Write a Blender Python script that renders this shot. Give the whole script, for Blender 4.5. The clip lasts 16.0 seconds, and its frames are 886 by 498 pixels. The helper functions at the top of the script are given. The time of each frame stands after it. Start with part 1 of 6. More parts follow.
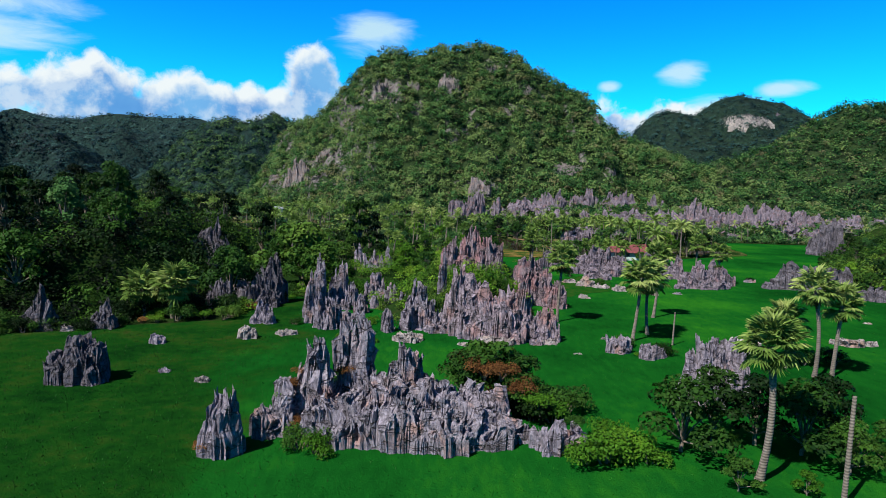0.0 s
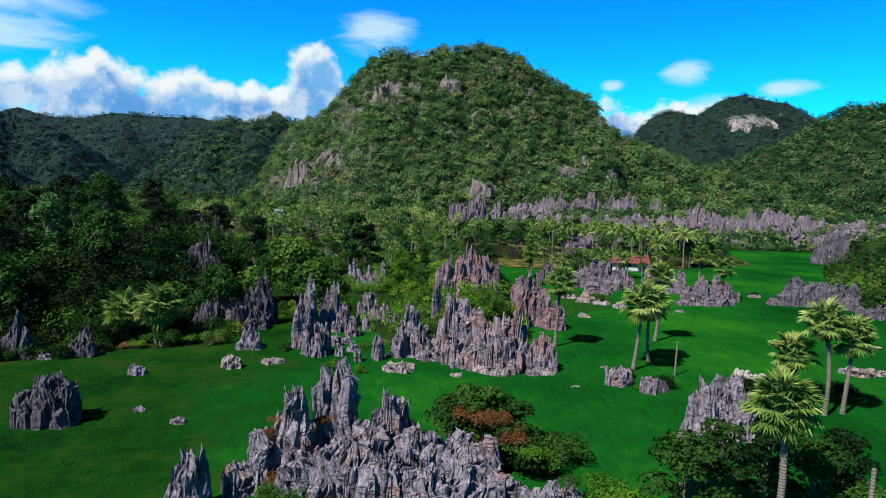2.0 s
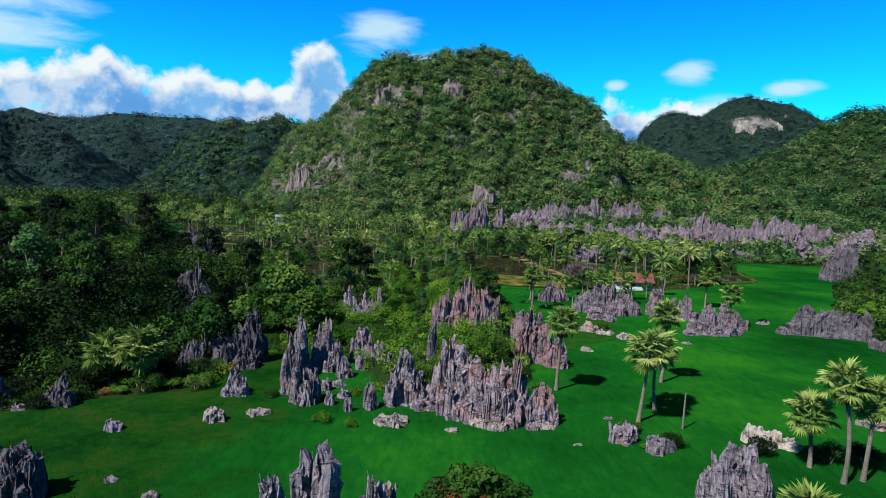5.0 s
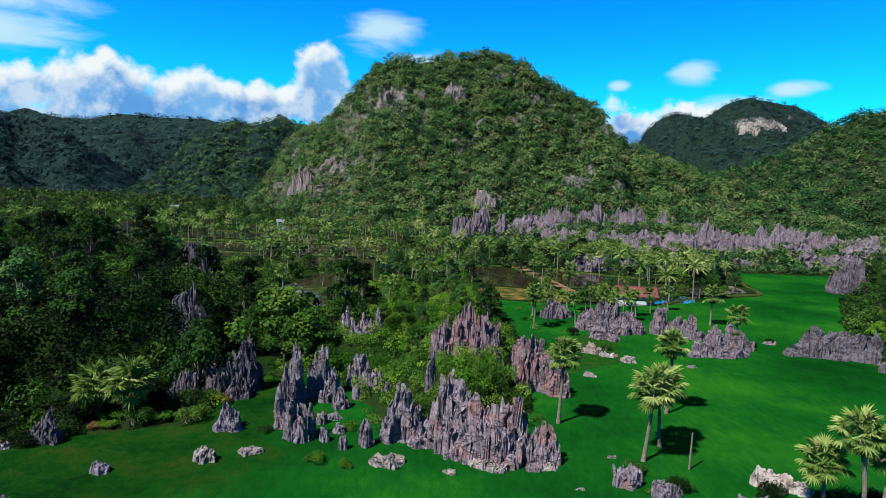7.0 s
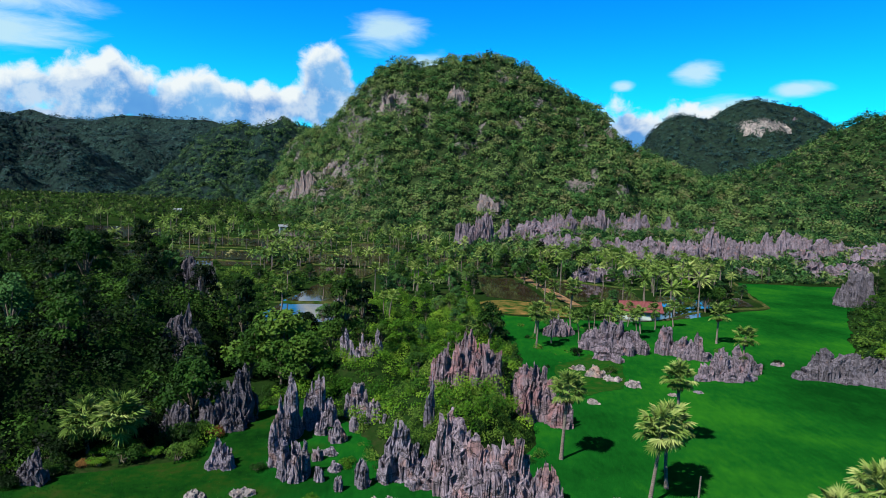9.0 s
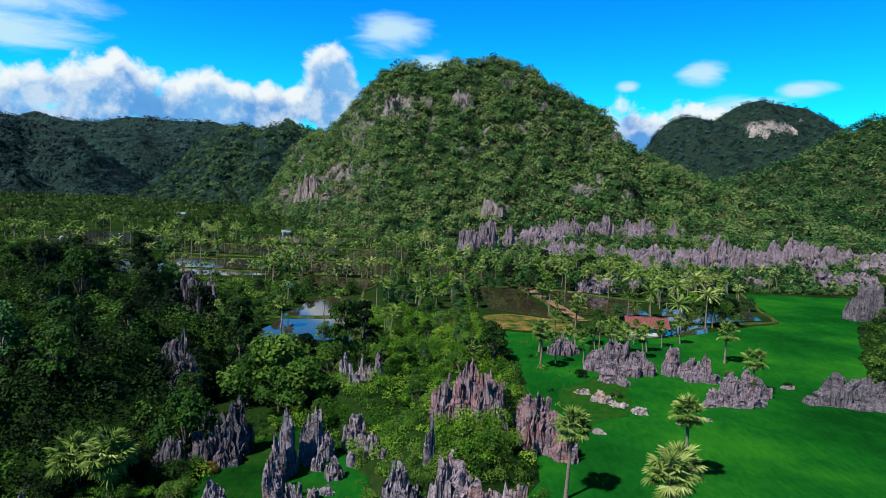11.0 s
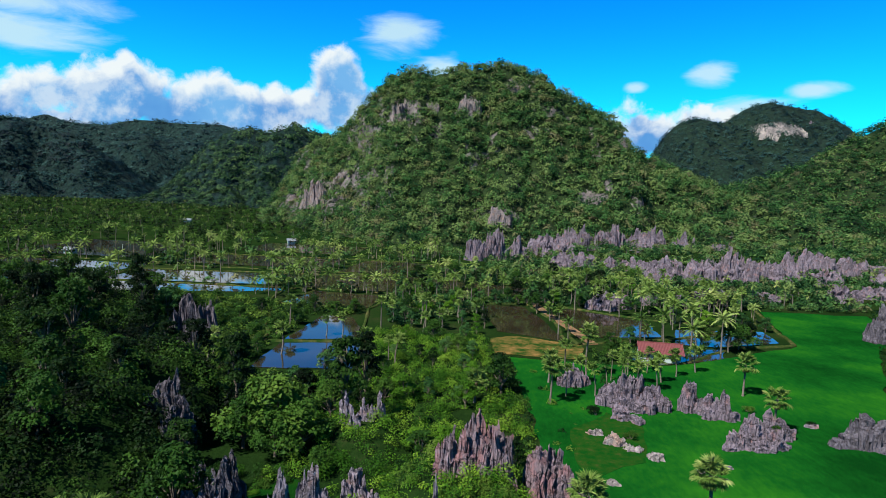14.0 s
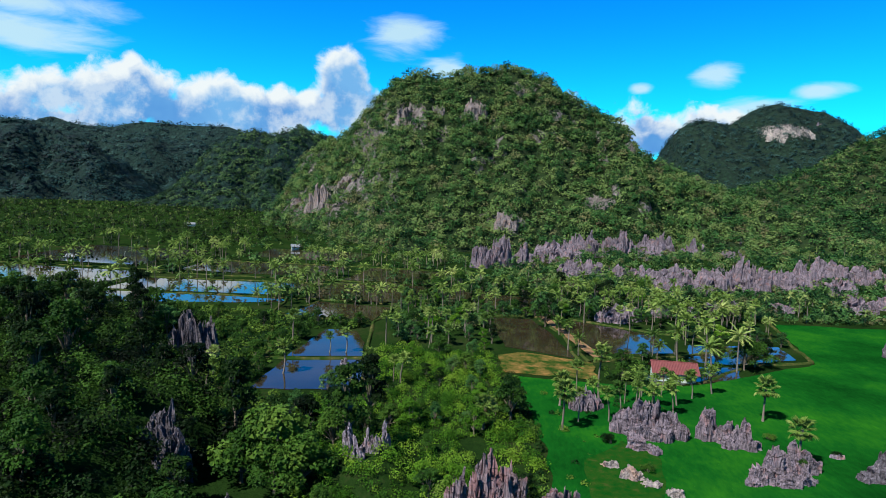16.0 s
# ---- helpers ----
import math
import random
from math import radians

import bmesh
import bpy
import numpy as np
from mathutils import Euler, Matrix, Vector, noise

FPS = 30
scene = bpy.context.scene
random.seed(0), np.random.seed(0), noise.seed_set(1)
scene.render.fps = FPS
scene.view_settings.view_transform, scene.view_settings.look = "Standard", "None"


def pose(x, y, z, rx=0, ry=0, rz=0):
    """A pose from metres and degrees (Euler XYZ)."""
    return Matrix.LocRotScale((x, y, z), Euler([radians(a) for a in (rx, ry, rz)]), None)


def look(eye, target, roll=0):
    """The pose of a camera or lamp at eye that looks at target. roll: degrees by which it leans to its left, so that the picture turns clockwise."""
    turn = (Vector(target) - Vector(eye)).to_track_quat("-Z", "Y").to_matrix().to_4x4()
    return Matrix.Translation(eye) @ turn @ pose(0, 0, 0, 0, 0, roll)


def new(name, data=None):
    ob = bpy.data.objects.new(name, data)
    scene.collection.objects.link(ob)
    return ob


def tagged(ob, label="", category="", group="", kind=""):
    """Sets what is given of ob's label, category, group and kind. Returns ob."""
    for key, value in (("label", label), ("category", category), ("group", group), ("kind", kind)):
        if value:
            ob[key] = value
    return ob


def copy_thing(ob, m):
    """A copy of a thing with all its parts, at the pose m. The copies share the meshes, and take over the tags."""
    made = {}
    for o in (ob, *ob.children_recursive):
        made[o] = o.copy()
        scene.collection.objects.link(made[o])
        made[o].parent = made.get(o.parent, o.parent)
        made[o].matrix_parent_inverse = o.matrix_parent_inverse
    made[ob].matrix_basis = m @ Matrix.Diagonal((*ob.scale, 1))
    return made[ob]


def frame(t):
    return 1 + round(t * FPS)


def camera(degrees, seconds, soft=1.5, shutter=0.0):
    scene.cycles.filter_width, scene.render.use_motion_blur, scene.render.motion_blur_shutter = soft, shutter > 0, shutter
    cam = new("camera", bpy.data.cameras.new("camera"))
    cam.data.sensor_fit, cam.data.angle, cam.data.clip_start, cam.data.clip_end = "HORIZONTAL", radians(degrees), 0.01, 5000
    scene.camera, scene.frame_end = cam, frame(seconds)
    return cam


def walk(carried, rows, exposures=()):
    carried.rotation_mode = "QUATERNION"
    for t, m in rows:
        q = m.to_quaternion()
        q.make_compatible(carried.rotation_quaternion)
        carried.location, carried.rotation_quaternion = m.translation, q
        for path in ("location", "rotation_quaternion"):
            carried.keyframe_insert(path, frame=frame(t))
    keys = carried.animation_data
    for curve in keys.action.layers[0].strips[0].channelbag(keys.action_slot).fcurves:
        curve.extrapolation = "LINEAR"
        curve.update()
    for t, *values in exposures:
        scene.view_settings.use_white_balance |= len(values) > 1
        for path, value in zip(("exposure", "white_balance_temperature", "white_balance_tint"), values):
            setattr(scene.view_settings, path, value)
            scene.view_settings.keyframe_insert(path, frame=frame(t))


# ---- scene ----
cam = camera(72.0, 16.0, soft=0.65)
# seconds, place, then yaw, pitch and roll in degrees
ROWS = [
    (0, -2.31, -11.05, 17.73, -1.07, -5.39, 1.69),
    (0.5, -1.97, -10.21, 18.40, -1.01, -5.42, 1.71),
    (1, -1.69, -9.41, 19.09, -0.96, -5.45, 1.73),
    (2, -1.25, -7.88, 20.53, -0.86, -5.50, 1.79),
    (3, -0.94, -6.44, 22.03, -0.77, -5.52, 1.84),
    (4, -0.70, -5.08, 23.58, -0.68, -5.54, 1.90),
    (5, -0.51, -3.77, 25.18, -0.58, -5.55, 1.95),
    (6, -0.34, -2.51, 26.82, -0.47, -5.55, 1.99),
    (7, -0.17, -1.26, 28.50, -0.34, -5.54, 2.03),
    (8, 0.00, 0.00, 30.18, -0.19, -5.53, 2.06),
    (9, 0.18, 1.30, 31.88, -0.02, -5.52, 2.08),
    (10, 0.35, 2.67, 33.58, 0.17, -5.50, 2.09),
    (11, 0.50, 4.14, 35.27, 0.38, -5.48, 2.10),
    (12, 0.61, 5.76, 36.94, 0.60, -5.46, 2.10),
    (13, 0.64, 7.56, 38.58, 0.83, -5.43, 2.10),
    (14, 0.54, 9.58, 40.18, 1.06, -5.39, 2.10),
    (15, 0.27, 11.87, 41.72, 1.29, -5.36, 2.11),
    (15.5, 0.05, 13.12, 42.47, 1.40, -5.33, 2.12),
    (16, -0.24, 14.47, 43.20, 1.50, -5.31, 2.13),
]


def aim(x, y, z, yaw, pitch, roll):
    return pose(x, y, z) @ pose(0, 0, 0, 0, 0, yaw) @ pose(0, 0, 0, 90 + pitch) @ pose(0, 0, 0, 0, 0, roll)


walk(cam, [(r[0], aim(*r[1:])) for r in ROWS])

# ---- world and sun ----
SUN_TO = Vector((-0.45, -0.43, 0.78)).normalized()
sun_data = bpy.data.lights.new("sun", "SUN")
sun_data.energy, sun_data.angle, sun_data.color = 5.0, radians(0.6), (1.0, 0.95, 0.86)
sun = new("sun", sun_data)
sun.matrix_world = look((0, 0, 300), Vector((0, 0, 300)) - SUN_TO)
scene.view_settings.exposure = 1.59


class Nodes:
    """Short hand for node trees."""

    def __init__(self, tree):
        self.tree = tree
        tree.nodes.clear()

    def add(self, kind, **values):
        node = self.tree.nodes.new(kind)
        sockets = values.pop("sockets", {})
        if "operation" in values:
            node.operation = values["operation"]
        if "use_clamp" in values:
            node.use_clamp = values["use_clamp"]
        if "data_type" in values:
            node.data_type = values["data_type"]
        if "blend_type" in values:
            node.blend_type = values["blend_type"]
        if "interpolation_type" in values:
            node.interpolation_type = values["interpolation_type"]
        if "attribute_name" in values:
            node.attribute_name = values["attribute_name"]
        if "bands_direction" in values:
            node.bands_direction = values["bands_direction"]
        if "sky_type" in values:
            node.sky_type = values["sky_type"]
        if "sun_disc" in values:
            node.sun_disc = values["sun_disc"]
        if "sun_elevation" in values:
            node.sun_elevation = values["sun_elevation"]
        if "sun_rotation" in values:
            node.sun_rotation = values["sun_rotation"]
        if "altitude" in values:
            node.altitude = values["altitude"]
        if "air_density" in values:
            node.air_density = values["air_density"]
        if "dust_density" in values:
            node.dust_density = values["dust_density"]
        if "ozone_density" in values:
            node.ozone_density = values["ozone_density"]
        for key, value in sockets.items():
            if isinstance(value, bpy.types.NodeSocket):
                self.tree.links.new(value, node.inputs[key])
            else:
                node.inputs[key].default_value = value
        return node

    def math(self, op, a, b=0.0, c=0.0, clamp=False):
        return self.add("ShaderNodeMath", operation=op, use_clamp=clamp, sockets={0: a, 1: b, 2: c}).outputs[0]

    def mix(self, fac, a, b, kind="MIX"):
        n = self.add("ShaderNodeMix", data_type="RGBA", blend_type=kind, sockets={0: fac, 6: a, 7: b})
        return n.outputs[2]

    def noise(self, vector, scale, detail=4.0, rough=0.55, distort=0.0):
        return self.add("ShaderNodeTexNoise", sockets={"Vector": vector, "Scale": scale, "Detail": detail, "Roughness": rough, "Distortion": distort}).outputs["Fac"]

    def ramp(self, fac, *stops):
        n = self.add("ShaderNodeValToRGB", sockets={"Fac": fac})
        e = n.color_ramp.elements
        while len(e) < len(stops):
            e.new(0.5)
        for item, (pos, col) in zip(e, stops):
            item.position, item.color = pos, (*col, 1.0) if not isinstance(col, float) else (col, col, col, 1.0)
        return n.outputs["Color"]

    def step(self, value, low, high):
        return self.add("ShaderNodeMapRange", interpolation_type="SMOOTHSTEP", sockets={"Value": value, "From Min": low, "From Max": high}).outputs[0]


world = bpy.data.worlds.new("sky")
scene.world = world
world.use_nodes = True
N = Nodes(world.node_tree)
sky = N.add("ShaderNodeTexSky", sky_type="NISHITA", sun_disc=False, sun_elevation=math.asin(SUN_TO.z),
            sun_rotation=math.atan2(SUN_TO.x, SUN_TO.y), altitude=0.0, air_density=1.0, dust_density=0.6, ozone_density=3.0)
way = N.add("ShaderNodeTexCoord").outputs["Generated"]
part_xyz = N.add("ShaderNodeSeparateXYZ", sockets={0: way})
SX, SY, SZ = part_xyz.outputs
# azimuth and height over the plain ahead, in degrees
AZ = N.math("MULTIPLY", N.math("ARCTAN2", SX, SY), 57.2958)
EL = N.math("MULTIPLY", N.math("ARCSINE", SZ), 57.2958)
deep = N.mix(1.0, N.add("ShaderNodeHueSaturation", sockets={"Hue": 0.495, "Saturation": 1.35, "Value": 1.0, "Color": sky.outputs[0]}).outputs[0], N.mix(N.step(EL, 4.0, 19.0), (0.05, 1.62, 1.98, 1.0), (0.03, 1.12, 1.85, 1.0)), "MULTIPLY")


def cloud(az, el, wide, high, soft=0.5):
    """A field that is 1 inside an ellipse of the sky and falls off to 0 round it."""
    u = N.math("DIVIDE", N.math("SUBTRACT", AZ, az), wide)
    v = N.math("DIVIDE", N.math("SUBTRACT", EL, el), high)
    d = N.math("SQRT", N.math("ADD", N.math("MULTIPLY", u, u), N.math("MULTIPLY", v, v)))
    return N.math("SUBTRACT", 1.0, d)


HEAPS = ((-33.0, 6.9, 7.0, 2.5), (-28.0, 7.4, 4.6, 2.6), (-20.5, 7.3, 5.2, 2.6), (-11.6, 9.6, 3.1, 3.5), (-14.5, 6.9, 6.5, 2.6), (-25.0, 6.0, 15.0, 2.2), (-8.8, 6.6, 3.6, 2.8), (-42.0, 5.6, 7.0, 2.6), (-28.0, 4.0, 24.0, 2.2),
         (4.0, 6.0, 7.0, 5.0), (16.6, 5.6, 5.4, 3.2), (21.5, 6.6, 4.6, 1.7), (70.0, 7.0, 16.0, 4.0), (-90.0, 7.0, 18.0, 5.0), (150.0, 8.0, 24.0, 5.0), (-150.0, 8.0, 20.0, 4.0))


def bank(lift, sway):
    """How deep inside the heaped clouds a place of the sky lies; lift and sway look a little up and aside of it."""
    out = None
    for az, el, wide, high in HEAPS:
        one = cloud(az - sway, el - lift, wide, high)
        out = one if out is None else N.math("SMOOTH_MAX", out, one, 0.3)
    moved = N.add("ShaderNodeVectorMath", operation="ADD", sockets={0: way, 1: (sway * 0.0175, 0.0, lift * 0.0175)}).outputs[0]
    puff = N.math("ADD", N.math("MULTIPLY", N.math("SUBTRACT", N.noise(moved, 11.0, 3.0, 0.5, 0.3), 0.5), 1.5), N.math("MULTIPLY", N.math("SUBTRACT", N.noise(moved, 34.0, 7.0, 0.6, 0.3), 0.5), 0.9))
    return N.math("ADD", out, puff)


inner = bank(0.0, 0.0)
above = bank(1.5, -0.7)
heap_mask = N.step(inner, 0.12, 0.46)
lit = N.math("MAXIMUM", N.step(above, 0.5, -0.1), N.math("MULTIPLY", N.step(N.noise(way, 17.0, 6.0, 0.6), 0.46, 0.64), 0.55))
wisp = N.noise(N.add("ShaderNodeMapping", sockets={"Vector": way, "Scale": (6.0, 6.0, 22.0)}).outputs[0], 1.6, 7.0, 0.6, 0.5)
thin = cloud(-36.5, 13.0, 8.5, 1.4)
for az, el, wide, high in ((-5.9, 13.9, 4.2, 2.3), (21.6, 10.6, 2.4, 1.3), (29.2, 9.0, 2.6, 0.8), (15.6, 9.6, 1.3, 0.6), (-37.0, 10.8, 9.0, 1.8), (25.0, 7.6, 5.0, 1.4), (-1.6, 11.2, 2.4, 1.4)):
    thin = N.math("SMOOTH_MAX", thin, cloud(az, el, wide, high), 0.25)
thin = N.math("ADD", thin, N.math("MULTIPLY", N.math("SUBTRACT", wisp, 0.5), 1.5))
thin_mask = N.math("MULTIPLY", N.step(thin, 0.0, 0.8), 0.85)
# sunlit heads, blue-grey undersides
cloud_body = N.mix(N.step(N.noise(way, 8.0, 4.0, 0.55), 0.35, 0.65), (0.85, 2.75, 6.1, 1.0), (1.5, 3.9, 7.0, 1.0))
cloud_tone = N.mix(lit, cloud_body, (7.2, 7.8, 8.0, 1.0))
seen_sky = N.mix(heap_mask, N.mix(thin_mask, deep, (5.0, 7.0, 7.6, 1.0)), cloud_tone)
back = N.add("ShaderNodeBackground", sockets={"Color": seen_sky, "Strength": 0.04})
N.add("ShaderNodeOutputWorld", sockets={"Surface": back.outputs[0]})

# ---- materials ----


def material(name):
    m = bpy.data.materials.new(name)
    m.use_nodes = True
    return m, Nodes(m.node_tree)


def surface(n, color, rough=0.8, bump=None, strength=0.5, distance=0.1, metal=0.0, spec=0.3):
    sockets = {"Base Color": color, "Roughness": rough, "Metallic": metal, "Specular IOR Level": spec}
    if bump is not None:
        sockets["Normal"] = n.add("ShaderNodeBump", sockets={"Height": bump, "Strength": strength, "Distance": distance}).outputs[0]
    p = n.add("ShaderNodeBsdfPrincipled", sockets=sockets)
    n.add("ShaderNodeOutputMaterial", sockets={0: p.outputs[0]})
    return p


def place_of(n):
    return n.add("ShaderNodeNewGeometry").outputs["Position"]


def leaf_material(name, low, mid, high, through_light=0.3, dry=None):
    """Foliage whose hue changes from leaf clump to leaf clump and from plant to plant."""
    m, n = material(name)
    geo = n.add("ShaderNodeNewGeometry")
    own = n.add("ShaderNodeObjectInfo").outputs["Random"]
    patch = n.noise(geo.outputs["Position"], 0.06, 3.0)
    mixed = n.math("ADD", n.math("MULTIPLY", geo.outputs["Random Per Island"], 0.22), n.math("ADD", n.math("MULTIPLY", n.math("SUBTRACT", own, 0.2), 0.4), n.math("ADD", n.math("MULTIPLY", n.math("SUBTRACT", patch, 0.4), 0.8), n.math("MULTIPLY", n.math("SUBTRACT", n.noise(geo.outputs["Position"], 0.28, 2.0), 0.3), 0.55))))
    tone = n.add("ShaderNodeAttribute", attribute_name="tone").outputs["Fac"]
    mixed = n.math("ADD", mixed, n.math("ADD", n.math("MULTIPLY", tone, 1.15), n.math("MULTIPLY", n.math("SUBTRACT", n.noise(geo.outputs["Position"], 0.017, 3.0), 0.5), 0.6)))
    col = n.ramp(mixed, (0.1, low), (0.5, mid), (0.95, high))
    if dry:
        col = n.mix(n.math("MULTIPLY", n.step(n.math("FRACT", n.math("MULTIPLY", n.math("ADD", tone, 0.5), 13.7)), 0.9, 0.93), 0.6), col, (*dry, 1.0))
    d = n.add("ShaderNodeBsdfPrincipled", sockets={"Base Color": col, "Roughness": 0.6, "Specular IOR Level": 0.04})
    t = n.add("ShaderNodeBsdfTranslucent", sockets={"Color": col})
    s = n.add("ShaderNodeMixShader", sockets={0: through_light, 1: d.outputs[0], 2: t.outputs[0]})
    n.add("ShaderNodeOutputMaterial", sockets={0: s.outputs[0]})
    return m


LEAF = leaf_material("broad_leaves", (0.0035, 0.0140, 0.0027), (0.0184, 0.0511, 0.0064), (0.0620, 0.1057, 0.0149))
# dark green with forest shade painted in: near-black lows, high stop for lit patches
LEAF_DARK_SHADED = leaf_material("dark_shaded_leaves", (0.0008, 0.0028, 0.0007), (0.0034, 0.0115, 0.002), (0.02, 0.05, 0.0062), 0.2)
LEAF_LIGHT = leaf_material("yellow_green_leaves", (0.0127, 0.045, 0.0032), (0.0371, 0.0953, 0.0064), (0.0848, 0.1483, 0.0133))
LEAF_HILL = leaf_material("hill_leaves", (0.004, 0.019, 0.0055), (0.0235, 0.065, 0.016), (0.069, 0.101, 0.03), 0.2, (0.085, 0.066, 0.036))
# haze of the distance is painted into the blue-green of these leaves
LEAF_HAZY = leaf_material("hazy_leaves", (0.0013, 0.0062, 0.0082), (0.0056, 0.0205, 0.0215), (0.0165, 0.039, 0.033), 0.2)
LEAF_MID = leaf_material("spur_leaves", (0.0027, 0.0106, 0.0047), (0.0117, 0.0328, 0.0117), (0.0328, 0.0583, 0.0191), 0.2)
LEAF_DRY = leaf_material("dry_leaves", (0.0424, 0.0186, 0.0064), (0.1007, 0.045, 0.0149), (0.1431, 0.0795, 0.0265))
PALM_LEAF = leaf_material("palm_leaves", (0.018, 0.045, 0.008), (0.078, 0.125, 0.024), (0.235, 0.26, 0.09), 0.25)
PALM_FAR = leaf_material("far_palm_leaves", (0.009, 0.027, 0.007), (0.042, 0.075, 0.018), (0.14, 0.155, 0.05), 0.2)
PALM_DRY = leaf_material("dead_palm_leaves", (0.0371, 0.0239, 0.0106), (0.0848, 0.053, 0.0265), (0.1272, 0.09, 0.0477))

m, n = material("bark")
p = place_of(n)
grain = n.noise(n.add("ShaderNodeMapping", sockets={"Vector": p, "Scale": (6.0, 6.0, 1.2)}).outputs[0], 3.0)
surface(n, n.ramp(grain, (0.3, (0.0265, 0.0202, 0.0149)), (0.7, (0.1007, 0.0822, 0.0636))), 0.9, grain, 0.6, 0.05)
BARK = m
m, n = material("palm_bark")
p = place_of(n)
ring = n.add("ShaderNodeTexWave", bands_direction="Z", sockets={"Vector": p, "Scale": 1.7, "Distortion": 2.0}).outputs["Fac"]
surface(n, n.mix(0.55, n.ramp(ring, (0.2, (0.0424, 0.0344, 0.0265)), (0.8, (0.1007, 0.0848, 0.0689))), n.ramp(n.noise(p, 4.0), (0.3, (0.0318, 0.0265, 0.0212)), (0.7, (0.1166, 0.1007, 0.0848)))), 0.9, ring, 0.4, 0.05)
PALM_BARK = m


def rock_material(name, low, high, red, red_amount):
    """Weathered limestone: vertical rain grooves, dark algae, pale fresh breaks and rusty patches."""
    m, n = material(name)
    geo = n.add("ShaderNodeNewGeometry")
    p = geo.outputs["Position"]
    drip = n.noise(n.add("ShaderNodeMapping", sockets={"Vector": p, "Scale": (2.6, 2.6, 0.35)}).outputs[0], 1.3, 7.0, 0.62, 0.6)
    fine = n.noise(p, 3.2, 8.0, 0.68)
    broad = n.noise(p, 0.28, 4.0)
    col = n.ramp(n.math("ADD", n.math("MULTIPLY", drip, 0.6), n.math("MULTIPLY", fine, 0.4)), (0.33, low), (0.5, tuple((a + b) / 2 for a, b in zip(low, high))), (0.68, high))
    pale = n.step(n.math("ADD", n.math("MULTIPLY", fine, 0.6), n.math("MULTIPLY", broad, 0.5)), 0.66, 0.78)
    col = n.mix(n.math("MULTIPLY", pale, 0.5), col, (0.4, 0.37, 0.37, 1.0))
    rust = n.step(n.math("ADD", n.noise(p, 0.45, 5.0), n.math("MULTIPLY", drip, 0.25)), 0.72 - red_amount, 0.86 - red_amount)
    col = n.mix(n.math("MULTIPLY", rust, 0.7), col, (*red, 1.0))
    algae = n.step(n.noise(n.add("ShaderNodeMapping", sockets={"Vector": p, "Scale": (1.0, 1.0, 0.3), "Location": (9.0, 4.0, 2.0)}).outputs[0], 0.9, 6.0, 0.65), 0.52, 0.7)
    col = n.mix(n.math("MULTIPLY", algae, 0.65), col, (0.024, 0.023, 0.025, 1.0))
    bed = n.noise(n.add("ShaderNodeMapping", sockets={"Vector": p, "Scale": (0.25, 0.25, 0.9), "Rotation": (0.12, 0.1, 0)}).outputs[0], 1.0, 4.0, 0.6, 0.5)
    crack = n.step(n.math("ABSOLUTE", n.math("SUBTRACT", bed, 0.5)), 0.0, 0.022)
    col = n.mix(n.math("MULTIPLY", n.math("SUBTRACT", 1.0, crack), 0.75), col, (0.02, 0.019, 0.02, 1.0))
    relief = n.math("ADD", n.math("MULTIPLY", drip, 0.8), n.math("ADD", n.math("MULTIPLY", fine, 0.8), n.math("MULTIPLY", crack, 0.5)))
    surface(n, col, 0.9, relief, 1.0, 0.3, spec=0.1)
    return m


ROCK = rock_material("grey_limestone", (0.016, 0.015, 0.019), (0.215, 0.188, 0.226), (0.175, 0.099, 0.08), 0.03)
ROCK_NEAR = rock_material("outcrop_limestone", (0.016, 0.015, 0.019), (0.225, 0.2, 0.235), (0.19, 0.11, 0.09), 0.05)
ROCK_RED = rock_material("reddish_limestone", (0.02, 0.017, 0.021), (0.235, 0.19, 0.222), (0.19, 0.105, 0.098), 0.09)
ROCK_RUST = rock_material("rusty_limestone", (0.03, 0.023, 0.028), (0.19, 0.145, 0.165), (0.135, 0.066, 0.068), 0.13)
ROCK_RIDGE = rock_material("ridge_limestone", (0.02, 0.017, 0.021), (0.165, 0.137, 0.165), (0.15, 0.085, 0.085), 0.06)
ROCK_PALE = rock_material("pale_limestone", (0.04, 0.036, 0.036), (0.26, 0.228, 0.222), (0.19, 0.115, 0.085), 0.06)
ROCK_WHITE = rock_material("cream_limestone", (0.09, 0.078, 0.074), (0.36, 0.325, 0.3), (0.27, 0.16, 0.12), 0.06)
ROCK_HILL = rock_material("cliff_limestone", (0.035, 0.03, 0.031), (0.2, 0.17, 0.17), (0.16, 0.1, 0.075), 0.08)
# also stands in for shadow on the field tooth and the corner towers
ROCK_DARK = rock_material("dark_limestone", (0.011, 0.01, 0.013), (0.105, 0.095, 0.112), (0.09, 0.056, 0.045), -0.05)

m, n = material("earth_and_undergrowth")
p = place_of(n)
a, b = n.noise(p, 0.05, 5.0), n.noise(p, 1.1, 6.0, 0.65)
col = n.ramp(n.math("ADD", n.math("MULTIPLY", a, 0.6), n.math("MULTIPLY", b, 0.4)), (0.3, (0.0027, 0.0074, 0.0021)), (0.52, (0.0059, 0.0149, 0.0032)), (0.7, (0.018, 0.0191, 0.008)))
surface(n, col, 0.95, b, 0.8, 0.4, spec=0.0)
EARTH = m
m, n = material("young_rice")
p = place_of(n)
a, b = n.noise(p, 0.035, 5.0, 0.6), n.noise(n.add("ShaderNodeMapping", sockets={"Vector": p, "Scale": (1.0, 0.35, 1.0), "Rotation": (0, 0, 0.5)}).outputs[0], 1.4, 6.0, 0.65)
blend = n.math("ADD", n.math("MULTIPLY", a, 0.75), n.math("MULTIPLY", b, 0.25))
